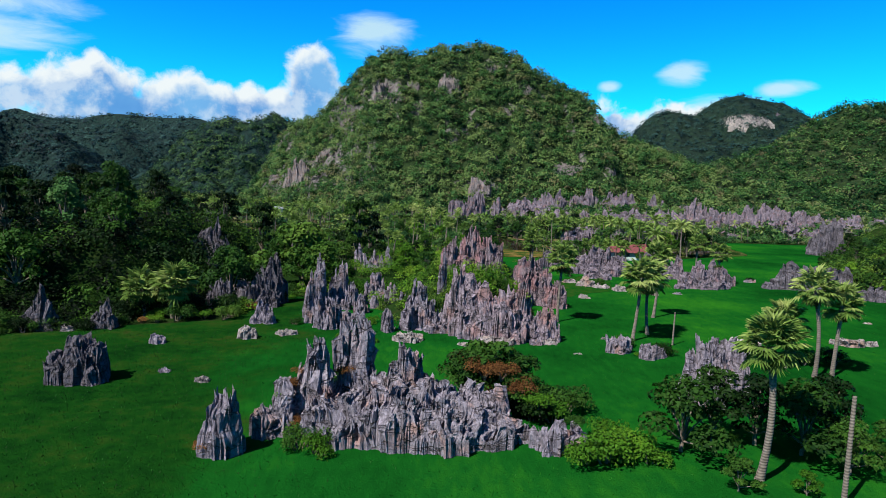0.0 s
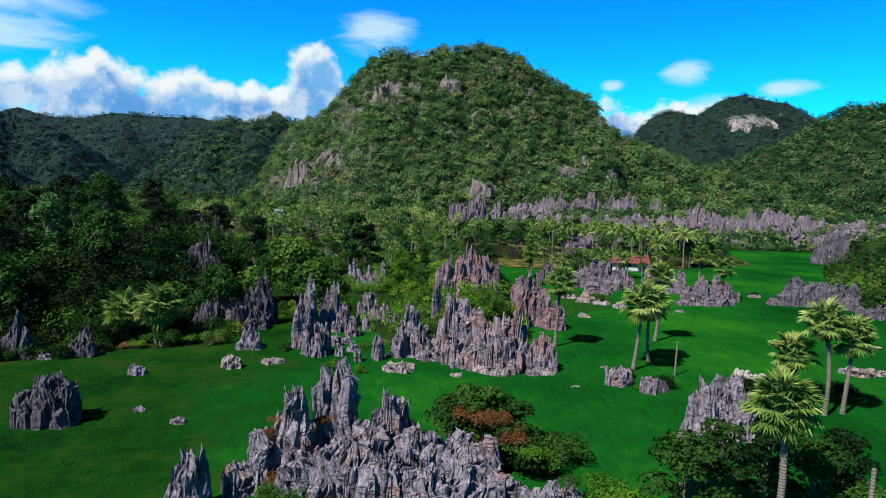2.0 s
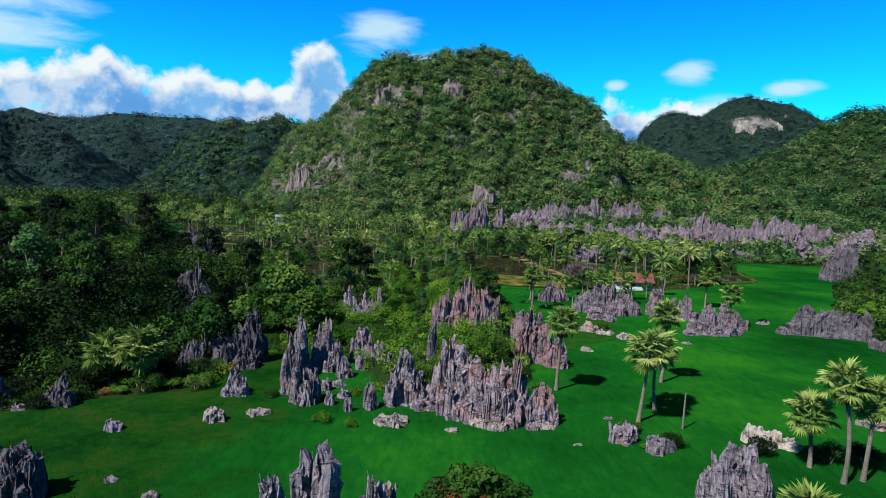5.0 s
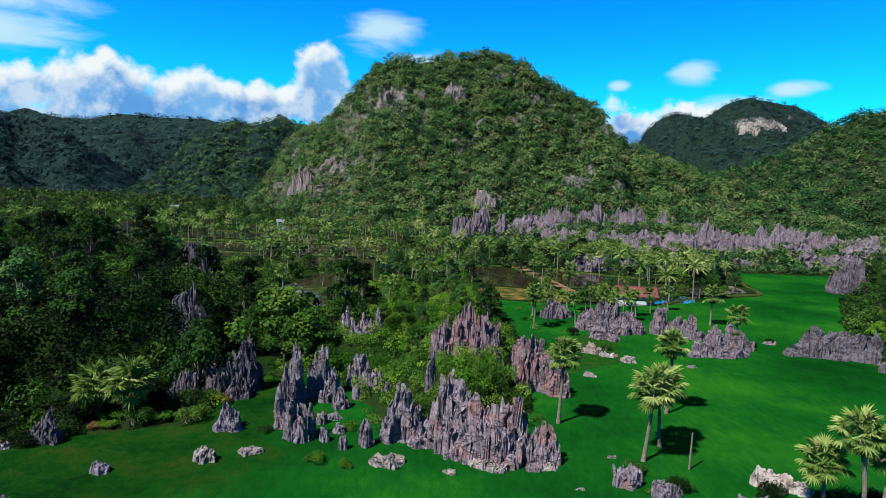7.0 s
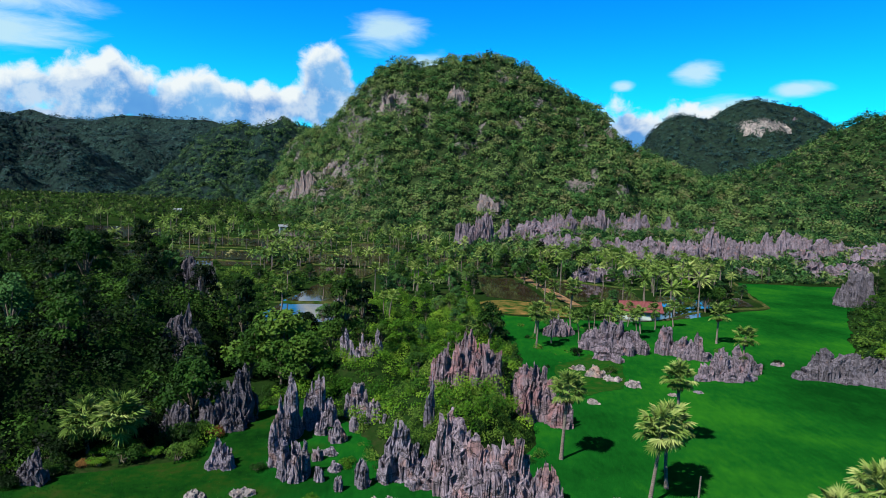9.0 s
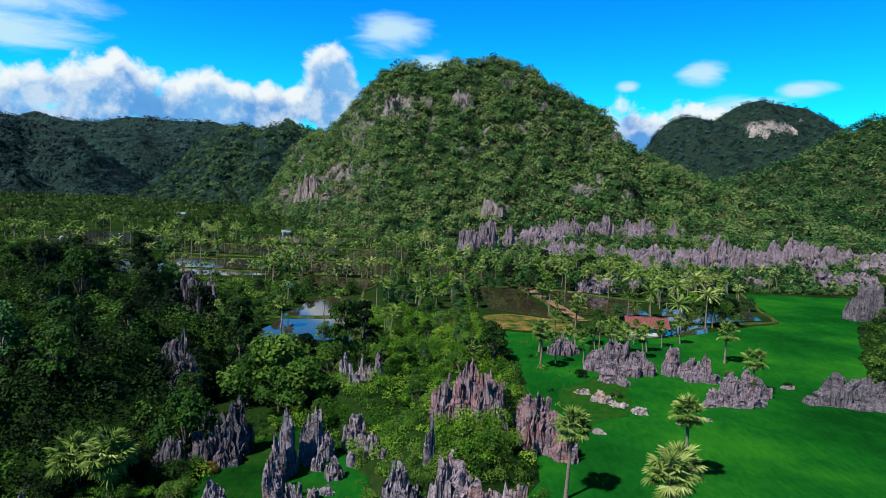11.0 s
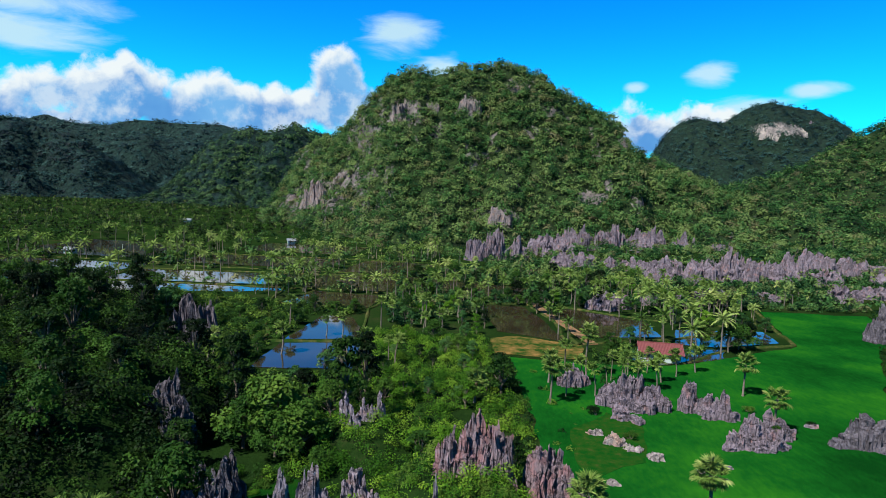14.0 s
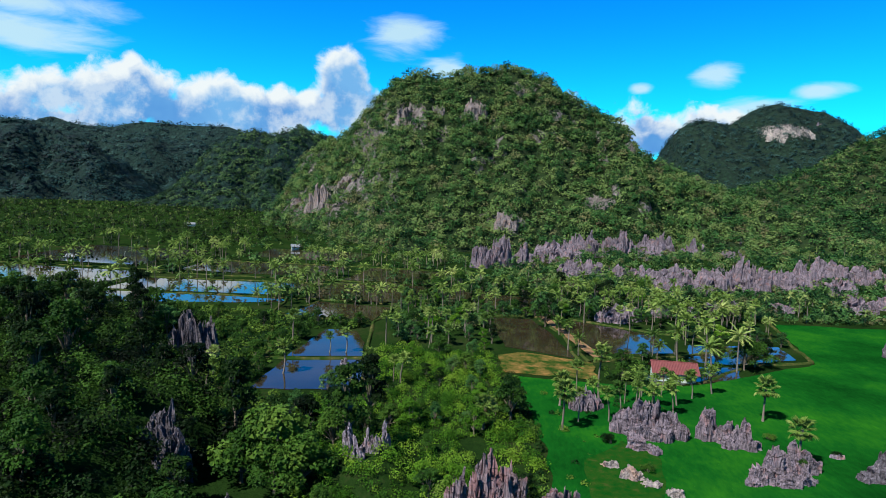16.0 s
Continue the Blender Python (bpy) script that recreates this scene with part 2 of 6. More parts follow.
col = n.ramp(blend, (0.36, (0.0011, 0.018, 0.0024)), (0.5, (0.0024, 0.035, 0.0038)), (0.66, (0.0095, 0.063, 0.0042)))
# unplanted rough grass with dry olive patches on the forest side, its greens darkened for shade
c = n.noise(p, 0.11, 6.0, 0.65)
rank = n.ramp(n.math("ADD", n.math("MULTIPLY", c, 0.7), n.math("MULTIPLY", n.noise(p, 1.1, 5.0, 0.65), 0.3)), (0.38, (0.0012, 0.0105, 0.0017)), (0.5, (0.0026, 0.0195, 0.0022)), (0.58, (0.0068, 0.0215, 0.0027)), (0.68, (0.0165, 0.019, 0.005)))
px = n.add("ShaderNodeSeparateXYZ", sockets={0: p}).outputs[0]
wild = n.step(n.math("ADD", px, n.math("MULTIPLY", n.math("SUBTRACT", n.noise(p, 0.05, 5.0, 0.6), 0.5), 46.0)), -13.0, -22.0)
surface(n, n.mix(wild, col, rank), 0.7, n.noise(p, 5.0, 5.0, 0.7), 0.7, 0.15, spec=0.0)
RICE = m
m, n = material("rice_blades")
geo = n.add("ShaderNodeNewGeometry")
a = n.noise(geo.outputs["Position"], 0.035, 5.0, 0.6)
col = n.ramp(n.math("ADD", n.math("MULTIPLY", a, 0.7), n.math("MULTIPLY", geo.outputs["Random Per Island"], 0.3)), (0.25, (0.0016, 0.0212, 0.0016)), (0.5, (0.0032, 0.0381, 0.0021)), (0.75, (0.0096, 0.0663, 0.0027)))
surface(n, col, 0.6, spec=0.05)
BLADE = m
m, n = material("rough_grass_blades")
geo = n.add("ShaderNodeNewGeometry")
a = n.noise(geo.outputs["Position"], 0.09, 5.0, 0.6)
# blade colours hold the same painted shade as the grass below them
surface(n, n.ramp(n.math("ADD", n.math("MULTIPLY", a, 0.7), n.math("MULTIPLY", geo.outputs["Random Per Island"], 0.3)), (0.25, (0.0014, 0.009, 0.0014)), (0.5, (0.003, 0.017, 0.002)), (0.75, (0.011, 0.021, 0.0034))), 0.7, spec=0.05)
ROUGH_BLADE = m
m, n = material("dry_grass")
p = place_of(n)
surface(n, n.ramp(n.noise(p, 0.7, 6.0, 0.65), (0.38, (0.0021, 0.0255, 0.0027)), (0.58, (0.0085, 0.0286, 0.0037)), (0.78, (0.0265, 0.0307, 0.0085))), 0.95, n.noise(p, 4.0), 0.6, 0.15, spec=0.0)
DRYGRASS = m
m, n = material("ochre_grass")
p = place_of(n)
surface(n, n.ramp(n.noise(p, 0.22, 7.0, 0.7), (0.42, (0.008, 0.024, 0.004)), (0.53, (0.05, 0.042, 0.011)), (0.66, (0.115, 0.066, 0.022))), 0.95, n.noise(p, 4.0), 0.6, 0.15, spec=0.0)
OCHRE = m
m, n = material("track_earth")
p = place_of(n)
surface(n, n.ramp(n.noise(p, 0.5, 6.0, 0.65), (0.36, (0.05, 0.035, 0.018)), (0.56, (0.115, 0.068, 0.036)), (0.72, (0.16, 0.1, 0.058))), 0.95, n.noise(p, 3.0), 0.5, 0.1, spec=0.0)
TRACK = m
m, n = material("dike_earth")
p = place_of(n)
surface(n, n.ramp(n.noise(p, 0.4, 6.0, 0.65), (0.38, (0.0074, 0.0212, 0.0037)), (0.56, (0.0265, 0.0318, 0.0096)), (0.74, (0.0848, 0.0556, 0.0318))), 0.95, n.noise(p, 3.0), 0.6, 0.15, spec=0.0)
DIKE = m
m, n = material("muddy_water")
p = place_of(n)
surface(n, n.ramp(n.noise(p, 0.05), (0.3, (0.0064, 0.0053, 0.0032)), (0.7, (0.0191, 0.0149, 0.0085))), 0.04, n.noise(p, 1.2, 2.0), 0.03, 0.02, spec=0.5)
WATER = m


def plain(name, col, rough=0.7, vary=0.25, scale=6.0, metal=0.0):
    m, n = material(name)
    f = n.noise(place_of(n), scale, 5.0)
    surface(n, n.mix(f, tuple(c * (1 - vary) for c in col) + (1.0,), tuple(min(1, c * (1 + vary)) for c in col) + (1.0,)), rough, f, 0.2, 0.02, metal)
    return m


ROOF = plain("rusty_red_roof", (0.0689, 0.0149, 0.0138), 0.6, 0.5, 1.5)
ROOF_GREY = plain("grey_zinc_roof", (0.0953, 0.106, 0.1113), 0.4, 0.3, 1.0)
PAINT = plain("white_paint", (0.2225, 0.2755, 0.2544), 0.6, 0.12, 2.0)
WOOD = plain("weathered_wood", (0.106, 0.0795, 0.0583), 0.85, 0.35, 5.0)
DARK = plain("dark_opening", (0.0106, 0.0106, 0.0117), 0.5)

# ---- mesh tools ----


def lattice(seed):
    return np.random.RandomState(seed).rand(32, 32, 32)


LATTICE = lattice(7)


def vnoise(p):
    """Smooth value noise in 0..1 for an array of places (n, 3)."""
    i = np.floor(p).astype(int)
    f = p - i
    f = f * f * (3 - 2 * f)
    i &= 31
    j = (i + 1) & 31
    x0, y0, z0, x1, y1, z1 = i[:, 0], i[:, 1], i[:, 2], j[:, 0], j[:, 1], j[:, 2]
    fx, fy, fz = f.T
    a = LATTICE[x0, y0, z0] * (1 - fx) + LATTICE[x1, y0, z0] * fx
    b = LATTICE[x0, y1, z0] * (1 - fx) + LATTICE[x1, y1, z0] * fx
    c = LATTICE[x0, y0, z1] * (1 - fx) + LATTICE[x1, y0, z1] * fx
    d = LATTICE[x0, y1, z1] * (1 - fx) + LATTICE[x1, y1, z1] * fx
    return (a * (1 - fy) + b * fy) * (1 - fz) + (c * (1 - fy) + d * fy) * fz


def fbm(p, octaves=4, gain=0.5):
    out, amp, tot = np.zeros(len(p)), 1.0, 0.0
    for k in range(octaves):
        out += amp * vnoise(p * 2.03**k + 5.3 * k)
        tot, amp = tot + amp, amp * gain
    return out / tot


def mesh_of(name, verts, faces, mats, smooth=False, index=None):
    """A mesh from arrays of places and faces (all of one size)."""
    verts, faces = np.asarray(verts, np.float32), np.asarray(faces, np.int32)
    me = bpy.data.meshes.new(name)
    k = faces.shape[1]
    me.vertices.add(len(verts))
    me.vertices.foreach_set("co", verts.ravel())
    me.loops.add(faces.size)
    me.loops.foreach_set("vertex_index", faces.ravel())
    me.polygons.add(len(faces))
    me.polygons.foreach_set("loop_start", np.arange(0, faces.size, k, dtype=np.int32))
    me.polygons.foreach_set("use_smooth", np.full(len(faces), smooth))
    for mat in mats if isinstance(mats, (list, tuple)) else [mats]:
        me.materials.append(mat)
    if index is not None:
        me.polygons.foreach_set("material_index", np.asarray(index, np.int32))
    me.update(calc_edges=True)
    me.validate()
    return me


def join(pieces):
    """Joins pairs of (verts, faces)."""
    vs, fs, k = [], [], 0
    for v, f in pieces:
        vs.append(v)
        fs.append(f + k)
        k += len(v)
    return np.concatenate(vs), np.concatenate(fs)


def grid_faces(nu, nv, wrap=False):
    u, v = np.meshgrid(np.arange(nu if wrap else nu - 1), np.arange(nv - 1), indexing="ij")
    u, v = u.ravel(), v.ravel()
    w = (u + 1) % nu
    return np.stack([u * nv + v, w * nv + v, w * nv + v + 1, u * nv + v + 1], 1)


def part(name, data, parent, label="", m=None):
    """Links a mesh as one part under a thing or a part."""
    if isinstance(data, bmesh.types.BMesh):
        me = bpy.data.meshes.new(name)
        data.to_mesh(me)
        data.free()
        data = me
    ob = new(name, data)
    ob.parent = parent
    if m is not None:
        ob.matrix_basis = m
    if label:
        ob["label"] = label
    return ob


def boxes(*rows):
    """A bmesh-like (verts, faces) of boxes (x0, y0, z0, x1, y1, z1)."""
    out = []
    for x0, y0, z0, x1, y1, z1 in rows:
        v = np.array([(x, y, z) for x in (x0, x1) for y in (y0, y1) for z in (z0, z1)], float)
        f = np.array([(0, 1, 3, 2), (4, 6, 7, 5), (0, 4, 5, 1), (2, 3, 7, 6), (0, 2, 6, 4), (1, 5, 7, 3)])
        out.append((v, f))
    return join(out)


def tube(points, radii, sides=7):
    """A tapered bent tube along points."""
    points, rings = np.asarray(points, float), []
    for k, (p, r) in enumerate(zip(points, radii)):
        d = points[min(k + 1, len(points) - 1)] - points[max(k - 1, 0)]
        d /= np.linalg.norm(d) + 1e-9
        a = np.cross(d, (0.31, 0.95, 0.07))
        a /= np.linalg.norm(a) + 1e-9
        b = np.cross(d, a)
        th = np.arange(sides) * 2 * math.pi / sides
        rings.append(p + r * (np.cos(th)[:, None] * a + np.sin(th)[:, None] * b))
    v = np.array(rings).transpose(1, 0, 2).reshape(-1, 3)
    return v, grid_faces(sides, len(points), True)[:, ::-1]


def cards(centres, outward, size, rng, flat=0.55, aspect=0.62):
    """One leaf clump at each centre, facing roughly outward."""
    k = len(centres)
    nrm = outward + flat * rng.normal(size=(k, 3))
    nrm /= np.linalg.norm(nrm, axis=1, keepdims=True) + 1e-9
    a = np.cross(nrm, rng.normal(size=(k, 3)))
    a /= np.linalg.norm(a, axis=1, keepdims=True) + 1e-9
    b = np.cross(nrm, a)
    s = (np.asarray(size) * (0.65 + 0.7 * rng.rand(k)))[:, None]
    droop = nrm * s * 0.25
    v = np.stack([centres - a * s * 0.85 - droop, centres + a * s * 0.4 - b * s * aspect, centres + a * s * 0.6 + b * s * aspect - droop], 1).reshape(-1, 3)
    return v, np.arange(3 * k).reshape(-1, 3)


def leafy(blobs, count, size, rng, flat=0.5, owner=False, slope=None, hug=0.4):
    """Leaf clumps over a heap of ellipsoids (x, y, z, rx, ry, rz)."""
    blobs = np.asarray(blobs, float)
    area = blobs[:, 3] * blobs[:, 4] + blobs[:, 3] * blobs[:, 5]
    pick = rng.choice(len(blobs), count, p=area / area.sum())
    d = rng.normal(size=(count, 3))
    d[:, 2] = np.where(d[:, 2] < -0.25, -d[:, 2], d[:, 2])
    d /= np.linalg.norm(d, axis=1, keepdims=True)
    depth = 1.0 - 0.45 * rng.rand(count) ** 2
    b = blobs[pick]
    lump = 0.8 + 0.4 * vnoise(d * 2.6 + pick[:, None] * 3.1)
    c = b[:, :3] + d * b[:, 3:] * (depth * lump)[:, None]
    up = d.copy()
    up[:, 2] += 0.35
    if slope is not None:
        up = (1 - hug) * up + (0.2 + hug) * slope[pick]
    v, f = cards(c, up, size, rng, flat)
    return (v, f, pick) if owner else (v, f)


# ---- rock ----


def mass(peaks, step, rng, calm=0.0):
    """A limestone mass of clustered columns with fluted walls, open joints and a jagged crest. peaks: rows of (x, y, rx, ry, h, block)."""
    peaks = np.asarray(peaks, float)
    lo = (peaks[:, :2] - peaks[:, 2:4] * 1.3).min(0) - 0.3
    hi = (peaks[:, :2] + peaks[:, 2:4] * 1.3).max(0) + 0.3
    ax, ay = np.arange(lo[0], hi[0], step), np.arange(lo[1], hi[1], step)
    gx, gy = np.meshgrid(ax, ay, indexing="ij")
    p = np.stack([gx, gy], -1).reshape(-1, 2)
    p = p + rng.normal(size=p.shape) * step * 0.18
    size = float(np.clip(np.median(peaks[:, 2]), 0.5, 9.0))
    off = rng.rand(3) * 30
    q = np.c_[p, np.zeros(len(p))] + off

    def field(scale, shift, octaves=2):
        return fbm(q / scale + shift, octaves) - 0.5

    flute = size * 0.4
    warp = p + np.stack([field(size * 0.9, 3), field(size * 0.9, 31)], 1) * size * 0.7
    warp = warp + np.stack([field(flute, 7), field(flute, 41)], 1) * flute * 1.25
    warp = warp + np.stack([field(flute * 0.42, 13, 1), field(flute * 0.42, 47, 1)], 1) * flute * 0.55

    def envelope(w):
        """The height of the mass over places, before it splits."""
        out = np.full(len(w), -1.0)
        for x, y, rx, ry, h, block in peaks:
            d = np.hypot((w[:, 0] - x) / rx, (w[:, 1] - y) / ry)
            t = (1 - d) / (0.72 - 0.62 * block)
            out = np.maximum(out, np.where(t > 0, h * (0.84 * t.clip(0, 1) ** (0.7 - 0.3 * block) + 0.16 * (1 - d).clip(0, 1)), -1.0))
        return out

    def columns(cell, low):
        """Joints split the mass: each place's column height, how near it is to a joint and to the column's axis."""
        n = max(3, int((hi - lo).prod() / cell**2))
        seeds = lo + rng.rand(n, 2) * (hi - lo)
        near, order = np.empty((len(p), 2)), np.empty((len(p), 2), int)
        for k in range(0, len(p), 20000):
            dist = ((warp[k:k + 20000, None] - seeds[None]) ** 2).sum(-1)
            two = np.argpartition(dist, 1, axis=1)[:, :2]
            far = np.take_along_axis(dist, two, 1)
            flip = far[:, :1] > far[:, 1:]
            order[k:k + 20000] = np.where(flip, two[:, ::-1], two)
            near[k:k + 20000] = np.sqrt(np.where(flip, far[:, ::-1], far))
        own = low + (1.04 - low) * rng.rand(n)
        gap = ((near[:, 1] - near[:, 0]) / (cell * 0.3)).clip(0, 1)
        deep = (rng.rand(n)[order[:, 0]] + rng.rand(n)[order[:, 1]]) * 0.5
        return seeds[order[:, 0]], own[order[:, 0]], gap, deep, near[:, 0] / cell

    seed_a, own_a, gap_a, deep_a, axis_a = columns(size * 0.85, 0.62 + 0.26 * calm)
    seed_b, own_b, gap_b, deep_b, axis_b = columns(size * 0.34, 0.74 + 0.12 * calm)
    env = envelope(warp)
    inside_it = env > 0
    stood = 0.45 * env + 0.55 * np.maximum(envelope(seed_b), 0.15 * env)
    crest = 1 - np.abs(field(flute * 0.9, 19)) * 4
    high = stood * own_a * own_b
    high = high * (1 - (1 - gap_a) * (0.15 + 0.6 * deep_a * (1 - 0.6 * calm))) * (1 - (1 - gap_b) * (0.08 + 0.3 * deep_b))
    high = high - size * 0.16 * (axis_b ** 1.6) - size * 0.2 * axis_a**2 * (1 - calm)
    high = high * (1 - 0.1 * crest.clip(0, 1)) + field(flute * 0.5, 23) * 0.6 * flute
    verts = np.c_[p, np.where(inside_it, np.maximum(high, -0.55), -0.6)]
    wall = (verts[:, 2] / max(peaks[:, 4].max(), 1e-3)).clip(0, 1)
    sway = np.stack([fbm(verts * (0.6 / flute, 0.6 / flute, 1.6) / max(1, size * 0.5) + 11 * j + off, 3) for j in range(2)], 1) - 0.5
    verts[:, :2] += sway * flute * 1.7 * (wall > 0.01)[:, None]
    # undercut foot
    foot = np.exp(-(((verts[:, 2] - 0.35) / 0.35) ** 2)) * 0.25
    mid = peaks[np.argmin(np.linalg.norm(p[:, None] - peaks[None, :, :2], axis=-1), 1), :2]
    verts[:, :2] += (mid - p) * (foot * 0.5)[:, None] * min(1.0, 1.5 / size)
    faces = grid_faces(len(ax), len(ay))
    faces = faces[(verts[faces, 2] > -0.5).any(1)]
    used, flat = np.unique(faces, return_inverse=True)
    return verts[used], flat.reshape(-1, 4)


def rock(name, label, peaks, seed, mat, res=1.0, category="rock", group="limestone pinnacles in the field", origin=None, lift=0.0, calm=0.0):
    """One ribbed rock: rows of (x, y, rx, ry, h, block), grown together."""
    rng = np.random.RandomState(seed)
    calm = 1.0 if category == "boulder" else calm
    ox, oy = origin or (peaks[0][0], peaks[0][1])
    rows = [(x - ox, y - oy, rx * 1.1, ry * 1.1, h * (1.1 - 0.03 * calm), block) for x, y, rx, ry, h, block in peaks]
    mean = np.median([r[2] for r in rows])
    v, f = mass(rows, float(np.clip(mean * 0.085, 0.06, 0.6)) / res * 0.8, rng, calm)
    ob = new(name, mesh_of(name, v, f, mat))
    ob.location = (ox, oy, lift)
    return tagged(ob, label, category, group)


def crag(name, label, x, y, w, d, h, n, seed, mat, res=1.0, slim=0.55, block=0.5, **more):
    """A rock of n towers strewn over an ellipse w by d, highest in its middle."""
    rng = np.random.RandomState(seed + 500)
    rows = [(x, y, w * (0.3 + 0.14 * more.get("calm", 0)), d * 0.34, h * 0.7, 0.8)]
    for k in range(n):
        a, q = rng.rand() * 6.283, math.sqrt(rng.rand()) * 0.9
        r = (0.6 + 0.8 * rng.rand()) * slim * math.sqrt(w * d / max(n, 2))
        rows.append((x + math.cos(a) * q * (w / 2 - r * 0.5), y + math.sin(a) * q * (d / 2 - r * 0.4), r, r * (0.7 + 0.5 * rng.rand()), h * (1 - 0.45 * q * q) * (0.55 + 0.45 * rng.rand()), block))
    return rock(name, label, rows, seed, mat, res, **more)

# ---- ground, fields and water ----
def inside(x, y, poly):
    """Which of the places lie inside a polygon."""
    x, y = np.asarray(x, float), np.asarray(y, float)
    hit = np.zeros(x.shape, bool)
    for (x0, y0), (x1, y1) in zip(poly, poly[1:] + poly[:1]):
        if y0 != y1:
            hit ^= ((y0 > y) != (y1 > y)) & (x < (x1 - x0) * (y - y0) / (y1 - y0) + x0)
    return hit


def edge_distance(x, y, poly):
    """How far places lie from the edge of a polygon, positive inside it."""
    x, y = np.asarray(x, float), np.asarray(y, float)
    best = np.full(x.shape, 1e9)
    for (x0, y0), (x1, y1) in zip(poly, poly[1:] + poly[:1]):
        dx, dy = x1 - x0, y1 - y0
        s = (((x - x0) * dx + (y - y0) * dy) / (dx * dx + dy * dy)).clip(0, 1)
        best = np.minimum(best, np.hypot(x - x0 - s * dx, y - y0 - s * dy))
    return np.where(inside(x, y, poly), best, -best)


# wooded limestone rises: outline, height, width of the slope
RISES = (
    ([(-170, 64), (-52, 64), (-40, 70), (-32, 80), (-35, 100), (-32, 116), (-50, 132), (-60, 146), (-64, 172), (-110, 192), (-190, 205)], 9.0, 15.0),
    ([(83, 106), (91, 126), (120, 170), (142, 194), (164, 238), (300, 260), (320, 60), (112, 72)], 8.0, 16.0),
    ([(-5, 66), (6, 65), (13, 74), (14, 84), (12, 92), (4, 97), (-7, 93), (-10, 78)], 5.6, 7.0),
    ([(-22, 96), (-8, 94), (-4, 104), (-8, 114), (-22, 112)], 2.5, 5.0),
    ([(40, 395), (60, 310), (110, 290), (200, 312), (330, 350), (420, 520), (20, 520)], 8.0, 60.0),
)


def terrain(x, y):
    """The ground's height."""
    x, y = np.asarray(x, float), np.asarray(y, float)
    z = np.zeros(x.shape)
    p = np.stack([x, y, 0 * x], -1).reshape(-1, 3)
    for poly, high, ramp in RISES:
        s = (edge_distance(x, y, poly) / ramp).clip(0, 1)
        z = z + high * s * s * (3 - 2 * s) * (0.65 + 0.7 * fbm(p * 0.07, 3).reshape(x.shape))
    return z + 0.16 * (fbm(p * 0.05, 3).reshape(x.shape) - 0.65)


def axis(low, high, step, far):
    """Even steps between low and high, growing ones out to far."""
    out = [0.0]
    while out[-1] < far:
        out.append(out[-1] + step + out[-1] * 0.22)
    tail = np.array(out[1:])
    return np.r_[low - tail[::-1], np.arange(low, high, step), high + tail]


ax, ay = axis(-190, 330, 2.0, 4300), axis(40, 430, 2.0, 4300)
gx, gy = np.meshgrid(ax, ay, indexing="ij")
gv = np.stack([gx, gy, terrain(gx, gy)], -1).reshape(-1, 3)
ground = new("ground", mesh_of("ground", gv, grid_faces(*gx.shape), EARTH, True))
tagged(ground, "valley floor of dark earth and green undergrowth", "ground", kind="structure")

FIELD = [(-95, -60), (-95, 40), (-60, 55), (-47, 58.5), (-40, 63), (-29, 68), (-25, 84), (-20, 90), (-13, 82), (-6, 74), (4, 70), (14, 82), (16, 122), (15, 157),
         (46, 152.5), (58, 156.5), (98, 180), (114, 234), (153, 233), (138, 196), (118, 176), (88, 128), (79, 112), (77, 96), (96, 80), (125, 60), (125, -60)]


def sheet(name, poly, z, mat, label, category, step=2.0, wavy=1.2):
    """A thin ground sheet with an uneven edge."""
    bm = bmesh.new()
    ring = []
    for (x0, y0), (x1, y1) in zip(poly, poly[1:] + poly[:1]):
        k = max(1, int(math.hypot(x1 - x0, y1 - y0) / step))
        for i in range(k):
            x, y = x0 + (x1 - x0) * i / k, y0 + (y1 - y0) * i / k
            d = noise.noise_vector((x * 0.21, y * 0.21, 3.0)) * wavy
            ring.append(bm.verts.new((x + d.x, y + d.y, z)))
    face = bm.faces.new(ring)
    if face.normal.z < 0:
        face.normal_flip()
    skirt = bmesh.ops.extrude_face_region(bm, geom=[face])
    bmesh.ops.translate(bm, verts=[g for g in skirt["geom"] if isinstance(g, bmesh.types.BMVert)], vec=(0, 0, 0.12))
    bmesh.ops.triangulate(bm, faces=[f for f in bm.faces if len(f.verts) > 4])
    bmesh.ops.recalc_face_normals(bm, faces=bm.faces)
    me = bpy.data.meshes.new(name)
    bm.to_mesh(me)
    bm.free()
    me.materials.append(mat)
    return tagged(new(name, me), label, category, kind="structure")


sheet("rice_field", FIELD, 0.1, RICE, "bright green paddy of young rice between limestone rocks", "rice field")

